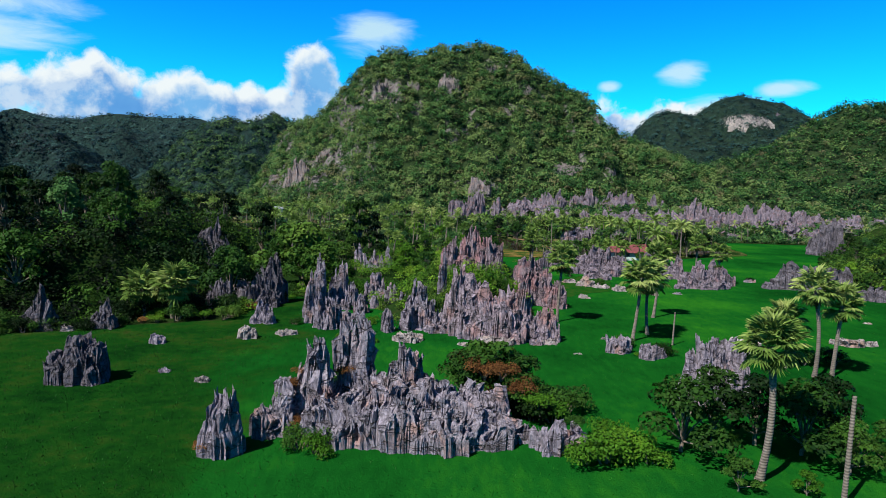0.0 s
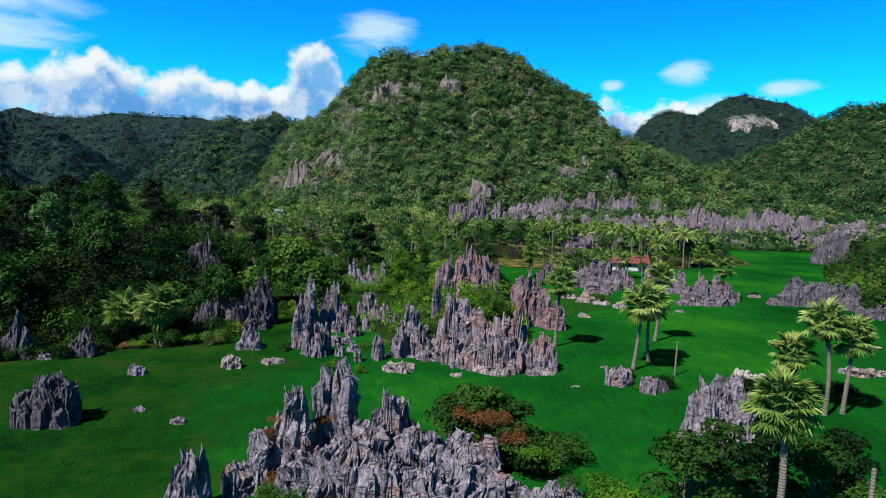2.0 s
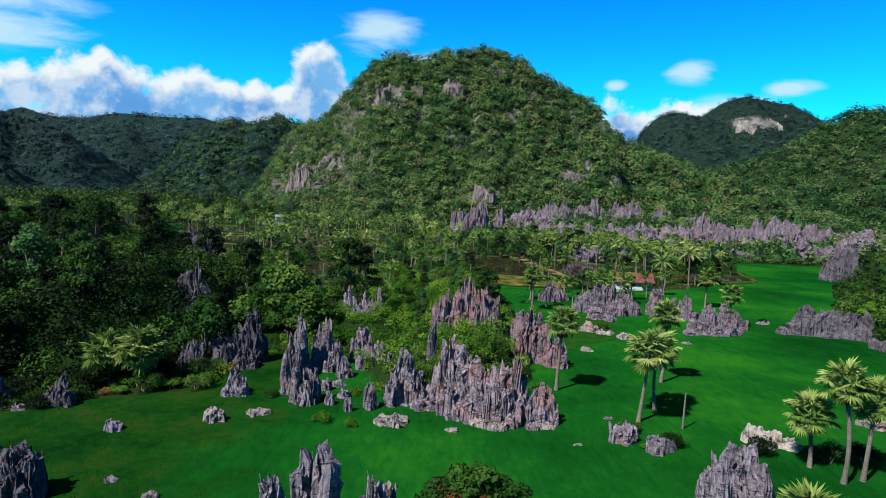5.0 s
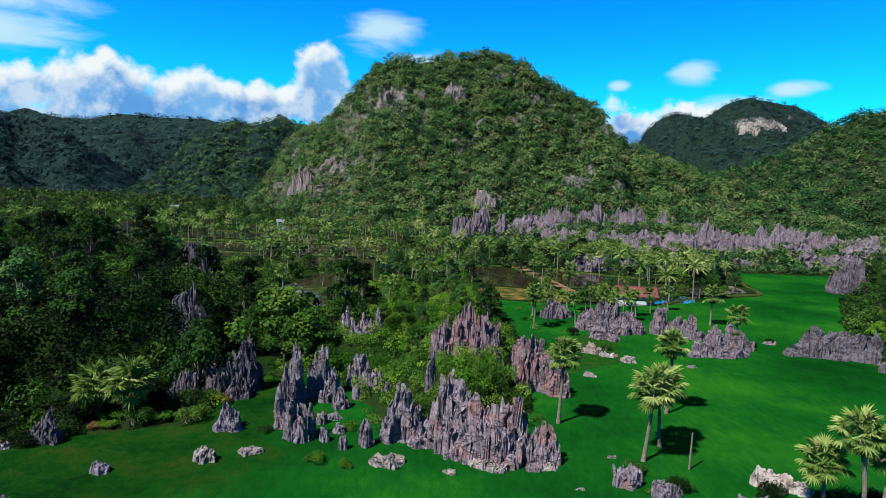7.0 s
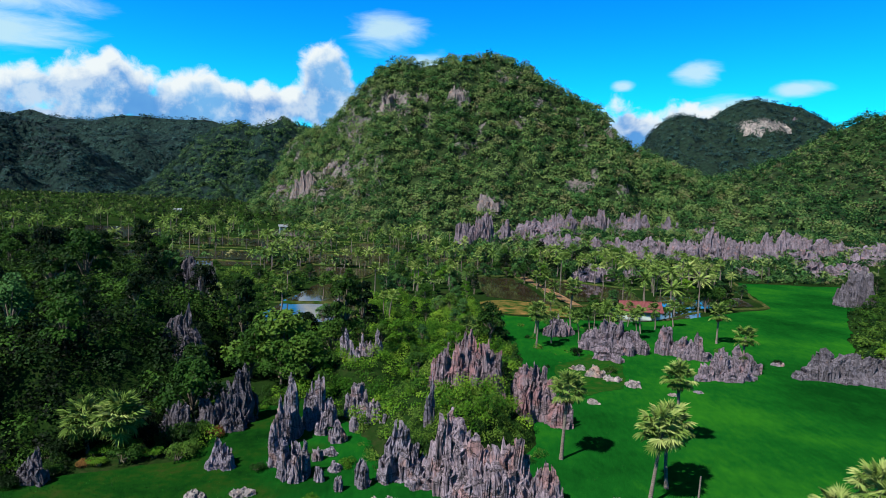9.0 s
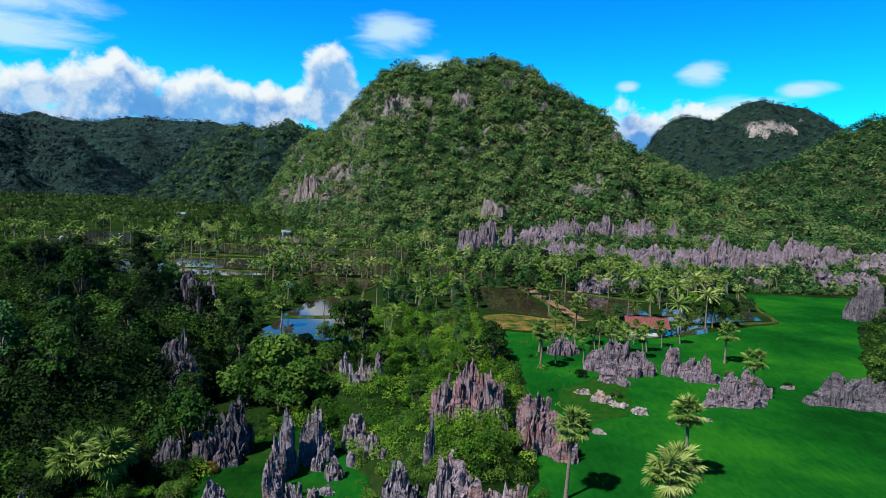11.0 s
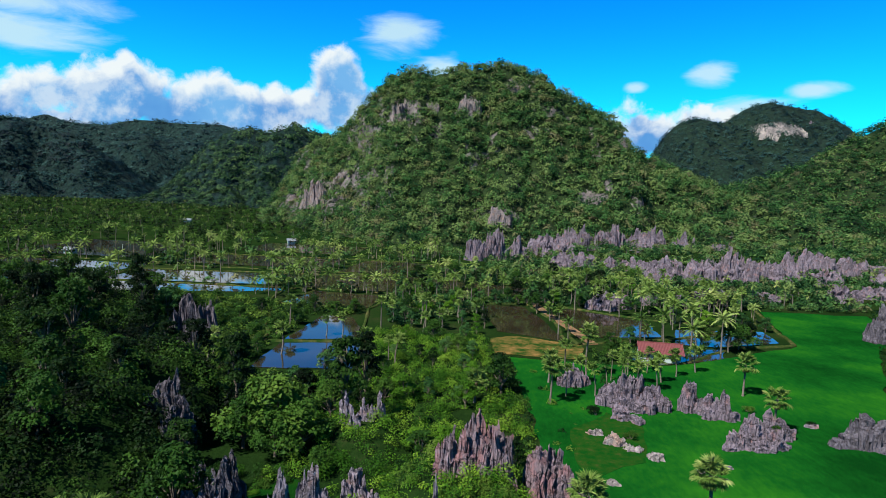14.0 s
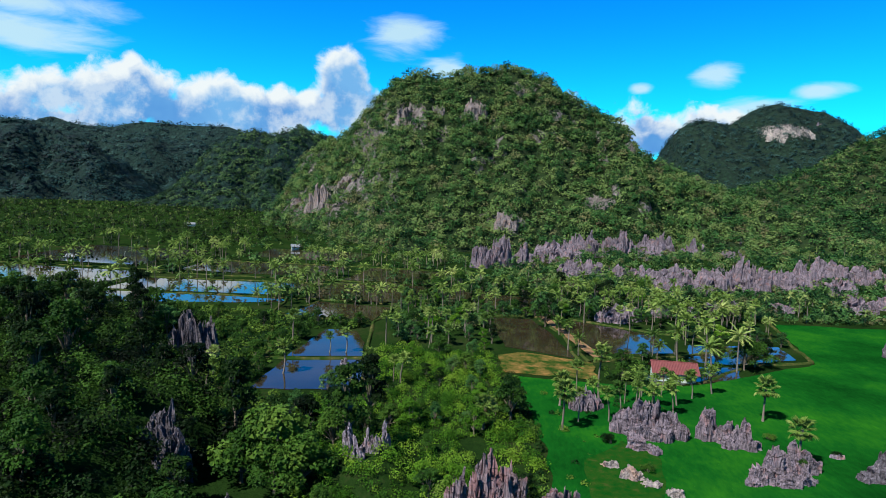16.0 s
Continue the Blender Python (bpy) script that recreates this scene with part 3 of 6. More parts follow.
PONDS = [
    [(-44, 140), (-20, 142), (-22, 166), (-43, 162)],
    [(-43, 166), (-24, 169), (-26, 183), (-30, 196), (-40, 198)],
    [(-58, 217), (-28, 213), (-24, 236), (-52, 242)],
    [(-205, 214), (-143, 224), (-80, 234), (-64, 240), (-70, 247), (-140, 247), (-215, 246)],
    [(-142, 252), (-76, 253), (-64, 283), (-140, 282)],
    [(-225, 262), (-150, 256), (-148, 300), (-230, 308)],
    [(-60, 250), (-18, 246), (-12, 290), (-58, 292)],
    [(-55, 300), (-8, 298), (2, 340), (-48, 348)],
    [(-140, 312), (-66, 306), (-60, 346), (-140, 352)],
    [(-240, 330), (-165, 322), (-160, 400), (-245, 410)],
    [(-130, 380), (-60, 372), (-58, 425), (-128, 432)],
    [(14, 186), (32, 176), (30, 204), (26, 226), (10, 226)],
    [(40, 182), (62, 186), (64, 208), (40, 226), (34, 204)],
    [(46, 153.5), (55, 157), (60, 166), (46, 163)],
    [(58, 159), (69, 161), (75, 174), (62, 172)],
    [(63, 178), (74, 176), (95, 184), (98, 199), (70, 197)],
    [(-8, 252), (30, 246), (34, 270), (-4, 282)],
]
for poly in PONDS:
    sheet("water", poly, 0.0, WATER, "still muddy fish pond reflecting the sky", "pond", 3.0, 0.7)
sheet("path", [(29.2, 231), (32.2, 231), (36.2, 205), (38.6, 191), (41.0, 174), (38.2, 173.5), (35.4, 190), (33.0, 205)], 0.075, TRACK, "bare brown earth track between the ponds", "path", 2.0, 0.5)
sheet("grass", [(12, 160), (34, 158), (36, 172), (20, 180), (11, 176)], 0.05, OCHRE, "patch of ochre dry grass beside the pond", "grass")
sheet("grass", [(20, 92), (31, 100), (36, 118), (30, 121), (22, 112)], 0.13, DRYGRASS, "worn grassy strip between the rocks", "grass")


def dike(points, width=1.15, high=0.45):
    """A low earthen bank along a line of places."""
    pts = np.array(points, float)
    seg = np.r_[0, np.cumsum(np.hypot(*np.diff(pts, axis=0).T))]
    s = np.arange(0, seg[-1], 1.6)
    c = np.stack([np.interp(s, seg, pts[:, k]) for k in (0, 1)], 1)
    c = c + 1.6 * (np.stack([vnoise(np.c_[c * 0.11, 0 * s + 2]), vnoise(np.c_[c * 0.11, 0 * s + 9])], 1) - 0.5)
    t = np.gradient(c, axis=0)
    t /= np.linalg.norm(t, axis=1, keepdims=True)
    side = np.stack([-t[:, 1], t[:, 0]], 1)
    prof = [(-1.0, -0.1), (-0.62, 0.7), (-0.25, 1.0), (0.25, 1.0), (0.62, 0.7), (1.0, -0.1)]
    v = []
    for u, hgt in prof:
        wob = 0.75 + 0.5 * vnoise(np.c_[c * 0.3, np.full(len(c), u * 3)])
        q = c + side * (u * width * 0.5 * wob)[:, None]
        v.append(np.c_[q, hgt * high * (0.7 + 0.6 * vnoise(np.c_[c * 0.25, np.full(len(c), 4.0)]))])
    v = np.array(v).reshape(-1, 3)
    ob = new("dike", mesh_of("dike", v, grid_faces(len(prof), len(c))[:, ::-1], DIKE, True))
    return tagged(ob, "narrow grassy earth dike between the ponds", "dike", kind="structure")


for points in (
    [(-49, 163), (-22, 167.5)], [(-60, 214.5), (-27, 210)], [(-50, 138), (-48, 164), (-60, 214), (-52, 246)], [(-21, 141), (-23, 168), (-27, 210), (-22, 240)],
    [(-210, 248), (-140, 249.5), (-60, 246), (-14, 243)], [(-230, 258), (-146, 253), (-143, 285), (-60, 286), (-14, 295)], [(-147, 300), (-60, 296), (-10, 295), (6, 345)],
    [(-240, 314), (-145, 308), (-145, 355), (-55, 350), (8, 345)], [(33, 170), (33, 204), (27, 236)], [(35, 173), (36, 205), (32, 236)], [(36, 174), (62, 183), (96, 201)],
    [(57, 157), (76, 175), (98, 182), (113, 235)], [(40, 229), (66, 210), (98, 203), (112, 236)], [(10, 228), (30, 232)], [(-62, 214), (-66, 250), (-62, 300)],
    [(-14, 246), (32, 243), (38, 272)], [(-6, 285), (40, 274)],
):
    dike(points)

# ---- hills ----


def hill(name, label, outline, ridge, depth, back, mat, step, rough, seed, knob=0.0, knob_size=100.0):
    """A hill whose crest follows outline (x, z) above the ridge line (x, y); depth: how far its slope comes forward."""
    ox, oz = np.array(outline, float).T
    rx, ry = np.array(ridge, float).T
    dx, dd = np.array(depth, float).T
    xs = np.arange(ox[0], ox[-1] + step, step)
    us = np.r_[np.linspace(-1, 0, int(back / step / 1.5) + 2)[:-1], np.linspace(0, 1, int(max(dd) / step) + 2)]
    X, U = np.meshgrid(xs, us, indexing="ij")
    crest = np.interp(X, ox, oz)
    if knob:
        bumps = np.abs(fbm(np.stack([X / (knob_size * 0.7), 0 * X, 0 * X + seed], -1).reshape(-1, 3), 3) - 0.5).reshape(X.shape) * 4
        crest = crest + knob * 0.14 * (bumps - 0.6) * np.clip(crest / 60, 0, 1)
    Y0, D = np.interp(X, rx, ry), np.interp(X, dx, dd)
    Y = Y0 - np.where(U > 0, U * D, U * back)
    q = np.abs(U)
    fall = np.where(U > 0, 0.5 * (1 - q) ** 1.15 + 0.5 * (0.5 + 0.5 * np.cos(math.pi * q**0.9)), 0.5 + 0.5 * np.cos(math.pi * q))
    p = np.stack([X, Y, 0 * X], -1).reshape(-1, 3)
    big = (fbm(p * (0.9 / (rough * 5)) + seed, 4) - 0.5).reshape(X.shape)
    small = (np.abs(fbm(p * (2.6 / (rough * 5)) + seed + 5, 3) - 0.5) * 2).reshape(X.shape)
    env = np.sin(math.pi * np.clip(q, 0, 1)) ** 0.8
    Z = crest * fall + rough * env * (2.0 * big - 0.5 * small) * np.clip(crest / (rough * 3), 0, 1)
    # rounded knobs with sharp clefts between them
    if knob:
        billow = np.abs(fbm(np.stack([X / knob_size, Y / knob_size, 0 * X + seed * 1.7], -1).reshape(-1, 3), 3) - 0.5).reshape(X.shape) * 4
        Z = np.minimum(Z + knob * env * (billow.clip(0, 1.2) - 0.55) * np.clip(crest / (knob * 2), 0, 1), crest * (1 - 0.3 * q * q) + 1.0)
    # gullies and spurs running down the slope
    spur = np.abs(fbm(np.stack([X / (rough * 4.5), 0 * X + seed, Z / (rough * 20)], -1).reshape(-1, 3), 3) - 0.5).reshape(X.shape)
    Y = Y - env * rough * 4.5 * (spur * 2 - 0.3)
    v = np.stack([X, Y, Z - 2.0], -1).reshape(-1, 3)
    ob = new(name, mesh_of(name, v, grid_faces(*X.shape), mat, True))
    tagged(ob, label, "hill", kind="structure")
    return v.reshape(*X.shape, 3)


def hill_material(name, soil_low, soil_high, faces=(), pale=1.0, crown=0.12, steep=0.42):
    """Forest floor with bare limestone where the slope is steep and on the cliff faces (x, z, half width, half height)."""
    m, n = material(name)
    geo = n.add("ShaderNodeNewGeometry")
    p = geo.outputs["Position"]
    up = n.add("ShaderNodeSeparateXYZ", sockets={0: geo.outputs["True Normal"]}).outputs[2]
    rough = n.noise(p, 0.09, 6.0, 0.65)
    drip = n.noise(n.add("ShaderNodeMapping", sockets={"Vector": p, "Scale": (0.4, 0.4, 0.09)}).outputs[0], 1.0, 7.0, 0.68, 0.5)
    stone = n.ramp(drip, (0.35, (0.06 * pale, 0.054 * pale, 0.054 * pale)), (0.52, (0.17 * pale, 0.15 * pale, 0.145 * pale)), (0.68, (0.34 * pale, 0.3 * pale, 0.28 * pale)))
    soil = n.ramp(rough, (0.35, soil_low), (0.65, soil_high))
    bare = n.step(n.math("ADD", up, n.math("MULTIPLY", n.math("SUBTRACT", rough, 0.5), 0.9)), steep, steep - 0.12)
    px, _, pz = n.add("ShaderNodeSeparateXYZ", sockets={0: p}).outputs
    for x, z, wide, high in faces:
        u = n.math("DIVIDE", n.math("SUBTRACT", px, x), wide)
        v = n.math("DIVIDE", n.math("SUBTRACT", pz, z), high)
        d = n.math("ADD", n.math("ADD", n.math("MULTIPLY", u, u), n.math("MULTIPLY", v, v)), n.math("MULTIPLY", n.math("SUBTRACT", n.noise(p, 0.16, 6.0, 0.7), 0.5), 8.0))
        bare = n.math("MAXIMUM", bare, n.step(d, 0.9, 0.5))
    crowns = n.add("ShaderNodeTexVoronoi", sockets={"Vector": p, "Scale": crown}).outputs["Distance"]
    # shaded gaps between tree crowns, painted into the soil colour
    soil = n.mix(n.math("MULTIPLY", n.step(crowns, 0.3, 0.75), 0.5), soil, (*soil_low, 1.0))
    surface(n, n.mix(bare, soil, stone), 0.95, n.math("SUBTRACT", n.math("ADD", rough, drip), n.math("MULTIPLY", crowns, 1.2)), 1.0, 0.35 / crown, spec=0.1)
    return m


MAIN_FACES = ((-176, 24, 24, 15), (-130, 32, 24, 14), (-104, 48, 16, 14), (-52, 112, 18, 13), (10, 118, 9, 12), (58, 146, 11, 8), (-92, 84, 8, 12), (160, 94, 7, 9), (34, 22, 16, 8), (110, 40, 12, 5), (-20, 96, 6, 8), (85, 118, 7, 5))
CRAG_FACES = ((995, 268, 44, 22), (958, 262, 26, 24), (1040, 262, 22, 20))
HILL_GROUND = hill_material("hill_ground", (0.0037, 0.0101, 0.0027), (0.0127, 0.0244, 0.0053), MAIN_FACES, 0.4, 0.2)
# crag and far ground colours also carry the blue of distant haze
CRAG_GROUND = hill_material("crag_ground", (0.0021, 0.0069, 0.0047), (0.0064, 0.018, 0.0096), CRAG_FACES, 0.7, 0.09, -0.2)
HAZY_GROUND = hill_material("hazy_hill_ground", (0.0016, 0.0069, 0.0064), (0.0059, 0.0196, 0.0149), (), 0.32, 0.09, -0.5)

MAIN = hill("hill_main", "steep rounded limestone hill covered in forest",
            [(-219, 30), (-190, 80), (-158, 95), (-136, 101), (-110, 121), (-90, 140), (-77, 153), (-58, 161), (-38, 162), (-29, 158), (0, 165), (23, 166), (40, 170), (54, 168), (60, 163),
             (77, 159), (92, 149), (114, 135), (131, 125), (147, 117), (158, 103), (164, 90), (180, 82), (202, 72), (227, 60), (256, 46), (300, 30), (340, 12), (370, 0)],
            [(-219, 770), (-100, 680), (-58, 640), (60, 635), (200, 605), (370, 570)],
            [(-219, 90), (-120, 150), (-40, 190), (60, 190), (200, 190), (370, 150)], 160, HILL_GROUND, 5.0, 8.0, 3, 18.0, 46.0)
RIGHT = hill("hill_right", "forested hill shoulder behind the rock ridge",
             [(200, 0), (272, 42), (345, 54), (403, 72), (453, 92), (495, 113), (515, 132), (540, 145), (594, 151), (669, 136), (787, 85), (900, 30)],
             [(200, 800), (900, 800)], [(200, 180), (350, 250), (600, 330), (900, 330)], 200, HILL_GROUND, 8.0, 8.0, 11, 12.0, 60.0)
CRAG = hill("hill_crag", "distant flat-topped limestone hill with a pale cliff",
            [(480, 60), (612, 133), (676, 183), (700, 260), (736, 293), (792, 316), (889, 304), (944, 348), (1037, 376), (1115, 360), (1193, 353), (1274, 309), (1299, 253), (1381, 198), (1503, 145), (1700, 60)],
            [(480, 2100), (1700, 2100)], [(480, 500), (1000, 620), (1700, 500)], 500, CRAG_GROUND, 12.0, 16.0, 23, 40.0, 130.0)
LEFT = hill("hill_far_left", "long forested limestone range on the horizon, haze in its blue-green",
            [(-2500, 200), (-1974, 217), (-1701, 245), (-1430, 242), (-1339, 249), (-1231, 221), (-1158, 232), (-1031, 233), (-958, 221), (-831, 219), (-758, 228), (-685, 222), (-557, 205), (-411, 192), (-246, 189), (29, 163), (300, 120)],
            [(-2500, 2000), (300, 2000)], [(-2500, 600), (300, 600)], 500, HAZY_GROUND, 20.0, 42.0, 31, 210.0, 300.0)
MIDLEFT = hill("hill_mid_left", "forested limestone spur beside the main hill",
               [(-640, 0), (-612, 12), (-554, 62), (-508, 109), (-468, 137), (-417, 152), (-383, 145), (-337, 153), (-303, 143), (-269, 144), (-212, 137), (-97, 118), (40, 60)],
               [(-640, 1250), (40, 1250)], [(-640, 160), (-400, 260), (40, 260)], 250, HAZY_GROUND, 11.0, 20.0, 41, 110.0, 150.0)
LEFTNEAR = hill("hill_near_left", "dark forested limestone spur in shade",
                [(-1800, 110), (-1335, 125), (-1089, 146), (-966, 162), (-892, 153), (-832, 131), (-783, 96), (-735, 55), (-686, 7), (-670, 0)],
                [(-1800, 1350), (-670, 1350)], [(-1800, 280), (-670, 200)], 280, HAZY_GROUND, 13.0, 24.0, 47, 140.0, 190.0)


def slope_places(grid, count, rng, skip=0.0, bare=()):
    """Random places over a hill's surface, evenly by area."""
    a, b, c = grid[:-1, :-1], grid[1:, :-1], grid[:-1, 1:]
    area = np.linalg.norm(np.cross(b - a, c - a), axis=-1)
    area = area * (a[..., 2] > 0.5)
    pick = rng.choice(area.size, count, p=(area / area.sum()).ravel())
    i, j = np.unravel_index(pick, area.shape)
    u, v = rng.rand(2, count, 1)
    p = a[i, j] + u * (b[i, j] - a[i, j]) + v * (c[i, j] - a[i, j])
    lean = np.cross(b - a, c - a)[i, j]
    lean = lean * np.sign(lean[:, 2:3]) / (np.linalg.norm(lean, axis=1, keepdims=True) + 1e-9)
    keep = fbm(p * 0.05 + 3, 3) > skip
    for x, z, rx, rz in bare:
        keep &= ((p[:, 0] - x) / rx) ** 2 + ((p[:, 2] - z) / rz) ** 2 + 7.0 * (fbm(p * 0.14, 3) - 0.5) > 0.28
    return np.c_[p, lean][keep]


def forest(name, label, places, low, high, leaves, mat, seed, flat=0.32, leaf=0.42, sunk=0.75, hug=0.4):
    """Tree crowns over a slope, each a heap of leaf clumps."""
    rng = np.random.RandomState(seed)
    r = low + (high - low) * rng.rand(len(places)) ** 1.6
    blobs = np.c_[places[:, :2], places[:, 2] + r * sunk, r, r, r * (0.8 + 0.5 * rng.rand(len(places)))]
    v, f, pick = leafy(blobs, int(leaves * 1.4) * len(places), r.mean() * leaf * 0.98, rng, flat, True, places[:, 3:] if places.shape[1] == 6 else None, hug)
    me = mesh_of(name, v, f, mat)
    me.attributes.new("tone", "FLOAT", "FACE").data.foreach_set("value", (rng.rand(len(places)) - 0.5)[pick].astype(np.float32))
    return tagged(new(name, me), label, "forest", kind="stuff")


rng = np.random.RandomState(5)
forest("forest", "dense forest of mixed green trees on the hill", slope_places(MAIN, 13500, rng, 0.2, MAIN_FACES), 1.4, 6.0, 21, LEAF_HILL, 1, 0.4, 0.33, 0.7, 0.05)
forest("forest", "forest of green trees on the hill shoulder", slope_places(RIGHT, 11000, rng, 0.22), 2.4, 7.0, 12, LEAF_HILL, 2, 0.35, 0.35, 0.75, 0.1)
forest("forest", "far forest on the crag, tinted blue-green for haze", slope_places(CRAG, 8000, rng, 0.3, CRAG_FACES), 4.0, 10.0, 10, LEAF_HAZY, 3, 0.25, 0.4, 0.3, 0.7)
forest("forest", "far forest on the range, tinted blue-green for haze", slope_places(LEFT, 10000, rng, 0.28), 5.0, 12.0, 8, LEAF_HAZY, 4, 0.15, 0.46, 0.2, 0.85)
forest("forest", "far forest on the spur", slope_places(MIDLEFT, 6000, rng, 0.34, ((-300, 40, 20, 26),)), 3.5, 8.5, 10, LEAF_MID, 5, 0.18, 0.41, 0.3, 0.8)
forest("forest", "far forest on the shaded spur", slope_places(LEFTNEAR, 6000, rng, 0.32), 4.5, 10.0, 8, LEAF_HAZY, 6, 0.16, 0.46, 0.25, 0.85)

# ---- plants ----


def broad_tree(name, label, seed, height, spread, leaves, size, mat, category="tree", bole=0.2):
    """A tree with a forked trunk and a crown of many leaf clumps that reaches far down."""
    rng = np.random.RandomState(seed)
    top = new(name)
    tagged(top, label, category, "trees of the forest")
    fork = height * bole
    pieces = [tube([(0, 0, -0.6), (0.1, 0, fork * 0.5), (0.05, 0.1, fork)], [0.035 * height, 0.028 * height, 0.024 * height])]
    blobs = []
    n = rng.randint(9, 13)
    for k in range(n):
        a, s = k * 2.4 + rng.rand(), k / n
        q = spread * (0.75 - 0.55 * s) * (0.6 + 0.5 * rng.rand())
        tip = np.array([math.cos(a) * q, math.sin(a) * q, height * (0.28 + 0.58 * s + 0.1 * rng.rand())])
        pieces.append(tube([(0.05, 0.1, fork * 0.9), tip * (0.5, 0.5, 0.75), tip], [0.016 * height, 0.011 * height, 0.005 * height], 5))
        r = spread * (0.26 + 0.16 * rng.rand())
        blobs.append((*tip, r, r, r * (0.6 + 0.3 * rng.rand())))
    part("trunk", mesh_of("trunk", *join(pieces), BARK, True), top)
    part("crown", mesh_of("crown", *leafy(blobs, int(leaves * 1.75), size * 0.73, rng, 0.5), mat), top)
    return top


def shrub(name, label, seed, spread, high, leaves, size, mat):
    rng = np.random.RandomState(seed)
    top = new(name)
    tagged(top, label, "shrub", "shrubs")
    blobs = [(rng.normal() * spread * 0.4, rng.normal() * spread * 0.4, high * (0.25 + 0.35 * rng.rand()), spread * (0.35 + 0.25 * rng.rand()), spread * (0.35 + 0.25 * rng.rand()), high * 0.45) for k in range(6)]
    stems = [tube([(0, 0, -0.3), (b[0] * 0.6, b[1] * 0.6, b[2] * 0.8), b[:3]], [0.06, 0.04, 0.015], 5) for b in blobs]
    part("stem", mesh_of("stem", *join(stems), BARK, True), top)
    part("crown", mesh_of("crown", *leafy(blobs, int(leaves * 2.2), size * 0.75, rng, 0.6), mat), top)
    return top


def fan_leaf(rng, radius=1.05, stalk=1.35, fingers=25):
    """A lontar leaf: a stalk and a pleated fan of pointed fingers; it lies along +x from the origin."""
    v, f = [], []
    v += [(0, -0.04, 0), (0, 0.04, 0), (stalk, 0.025, 0.05), (stalk, -0.025, 0.05)]
    f.append((0, 1, 2, 3))
    spanned = radians(300)
    for k in range(fingers):
        a = -spanned / 2 + spanned * k / (fingers - 1)
        half = spanned / (fingers - 1) * 0.5
        r = radius * (0.7 + 0.3 * math.cos(a * 0.5)) * (0.9 + 0.2 * rng.rand())
        fold = 0.07 if k % 2 else -0.07
        i = len(v)
        hub = (stalk, 0, 0.05)
        cup = -0.16 * abs(math.sin(a / 2))
        for rr, aa, zz in ((0.52 * r, a - half * 0.95, 0.05 - fold + cup), (r, a + (rng.rand() - 0.5) * 0.1, -0.12 * r - 0.12 * rng.rand() + cup), (0.52 * r, a + half * 0.95, 0.05 + fold + cup)):
            v.append((stalk + rr * math.cos(aa), rr * math.sin(aa), zz))
        v.append(hub)
        f.append((i + 3, i, i + 1, i + 2))
    return np.array(v, float), np.array(f)


rng = np.random.RandomState(12)
FANS = [mesh_of("leaf", *fan_leaf(rng), PALM_LEAF) for k in range(4)]
FANS_DRY = [mesh_of("leaf", *fan_leaf(rng, 0.95, 1.0, 15), PALM_DRY) for k in range(2)]


def leaf_pose(a, lift, out, z, scale):
    return pose(out * math.cos(a), out * math.sin(a), z) @ pose(0, 0, 0, 0, 0, math.degrees(a)) @ pose(0, 0, 0, 0, -lift, 0) @ Matrix.Scale(scale, 4)


def trunk_line(height, lean, rng):
    bend = rng.normal(size=2) * 0.25
    return [(lean[0] * s * s + bend[0] * math.sin(s * 3.1), lean[1] * s * s + bend[1] * math.sin(s * 3.1), -0.3 + (height + 0.3) * s) for s in np.linspace(0, 1, 8)]


def lontar(seed, height, lean=(0, 0), size=1.0, leaves=36, girth=0.2):
    """A lontar palm: bare ringed trunk, a round head of stiff fan leaves, a skirt of dead ones."""
    rng = np.random.RandomState(seed)
    top = new("fan_palm")
    tagged(top, "tall fan palm with a round head of stiff green leaves", "palm", "fan palms")
    line = trunk_line(height, lean, rng)
    part("trunk", mesh_of("trunk", *tube(line, [girth * 1.7, girth * 1.15, girth, girth * 0.95, girth * 0.9, girth * 0.9, girth * 1.05, girth * 1.15], 9), PALM_BARK, True), top)
    hx, hy, hz = line[-1]
    for k in range(leaves):
        s = k / leaves
        lift = 82 - 125 * s**0.85 + rng.normal() * 7
        m = pose(hx, hy, hz) @ leaf_pose(k * 2.39996 + rng.normal() * 0.15, lift, 0.1, 0.25 - 0.35 * s, size * (0.85 + 0.3 * rng.rand()))
        part("leaf", FANS[k % 4], top, m=m)
    for k in range(6):
        m = pose(hx, hy, hz) @ leaf_pose(k * 1.05 + rng.rand(), -62 - 15 * rng.rand(), 0.12, -0.35, size * 0.8)
        part("leaf", FANS_DRY[k % 2], top, "withered brown leaf", m)
    return top


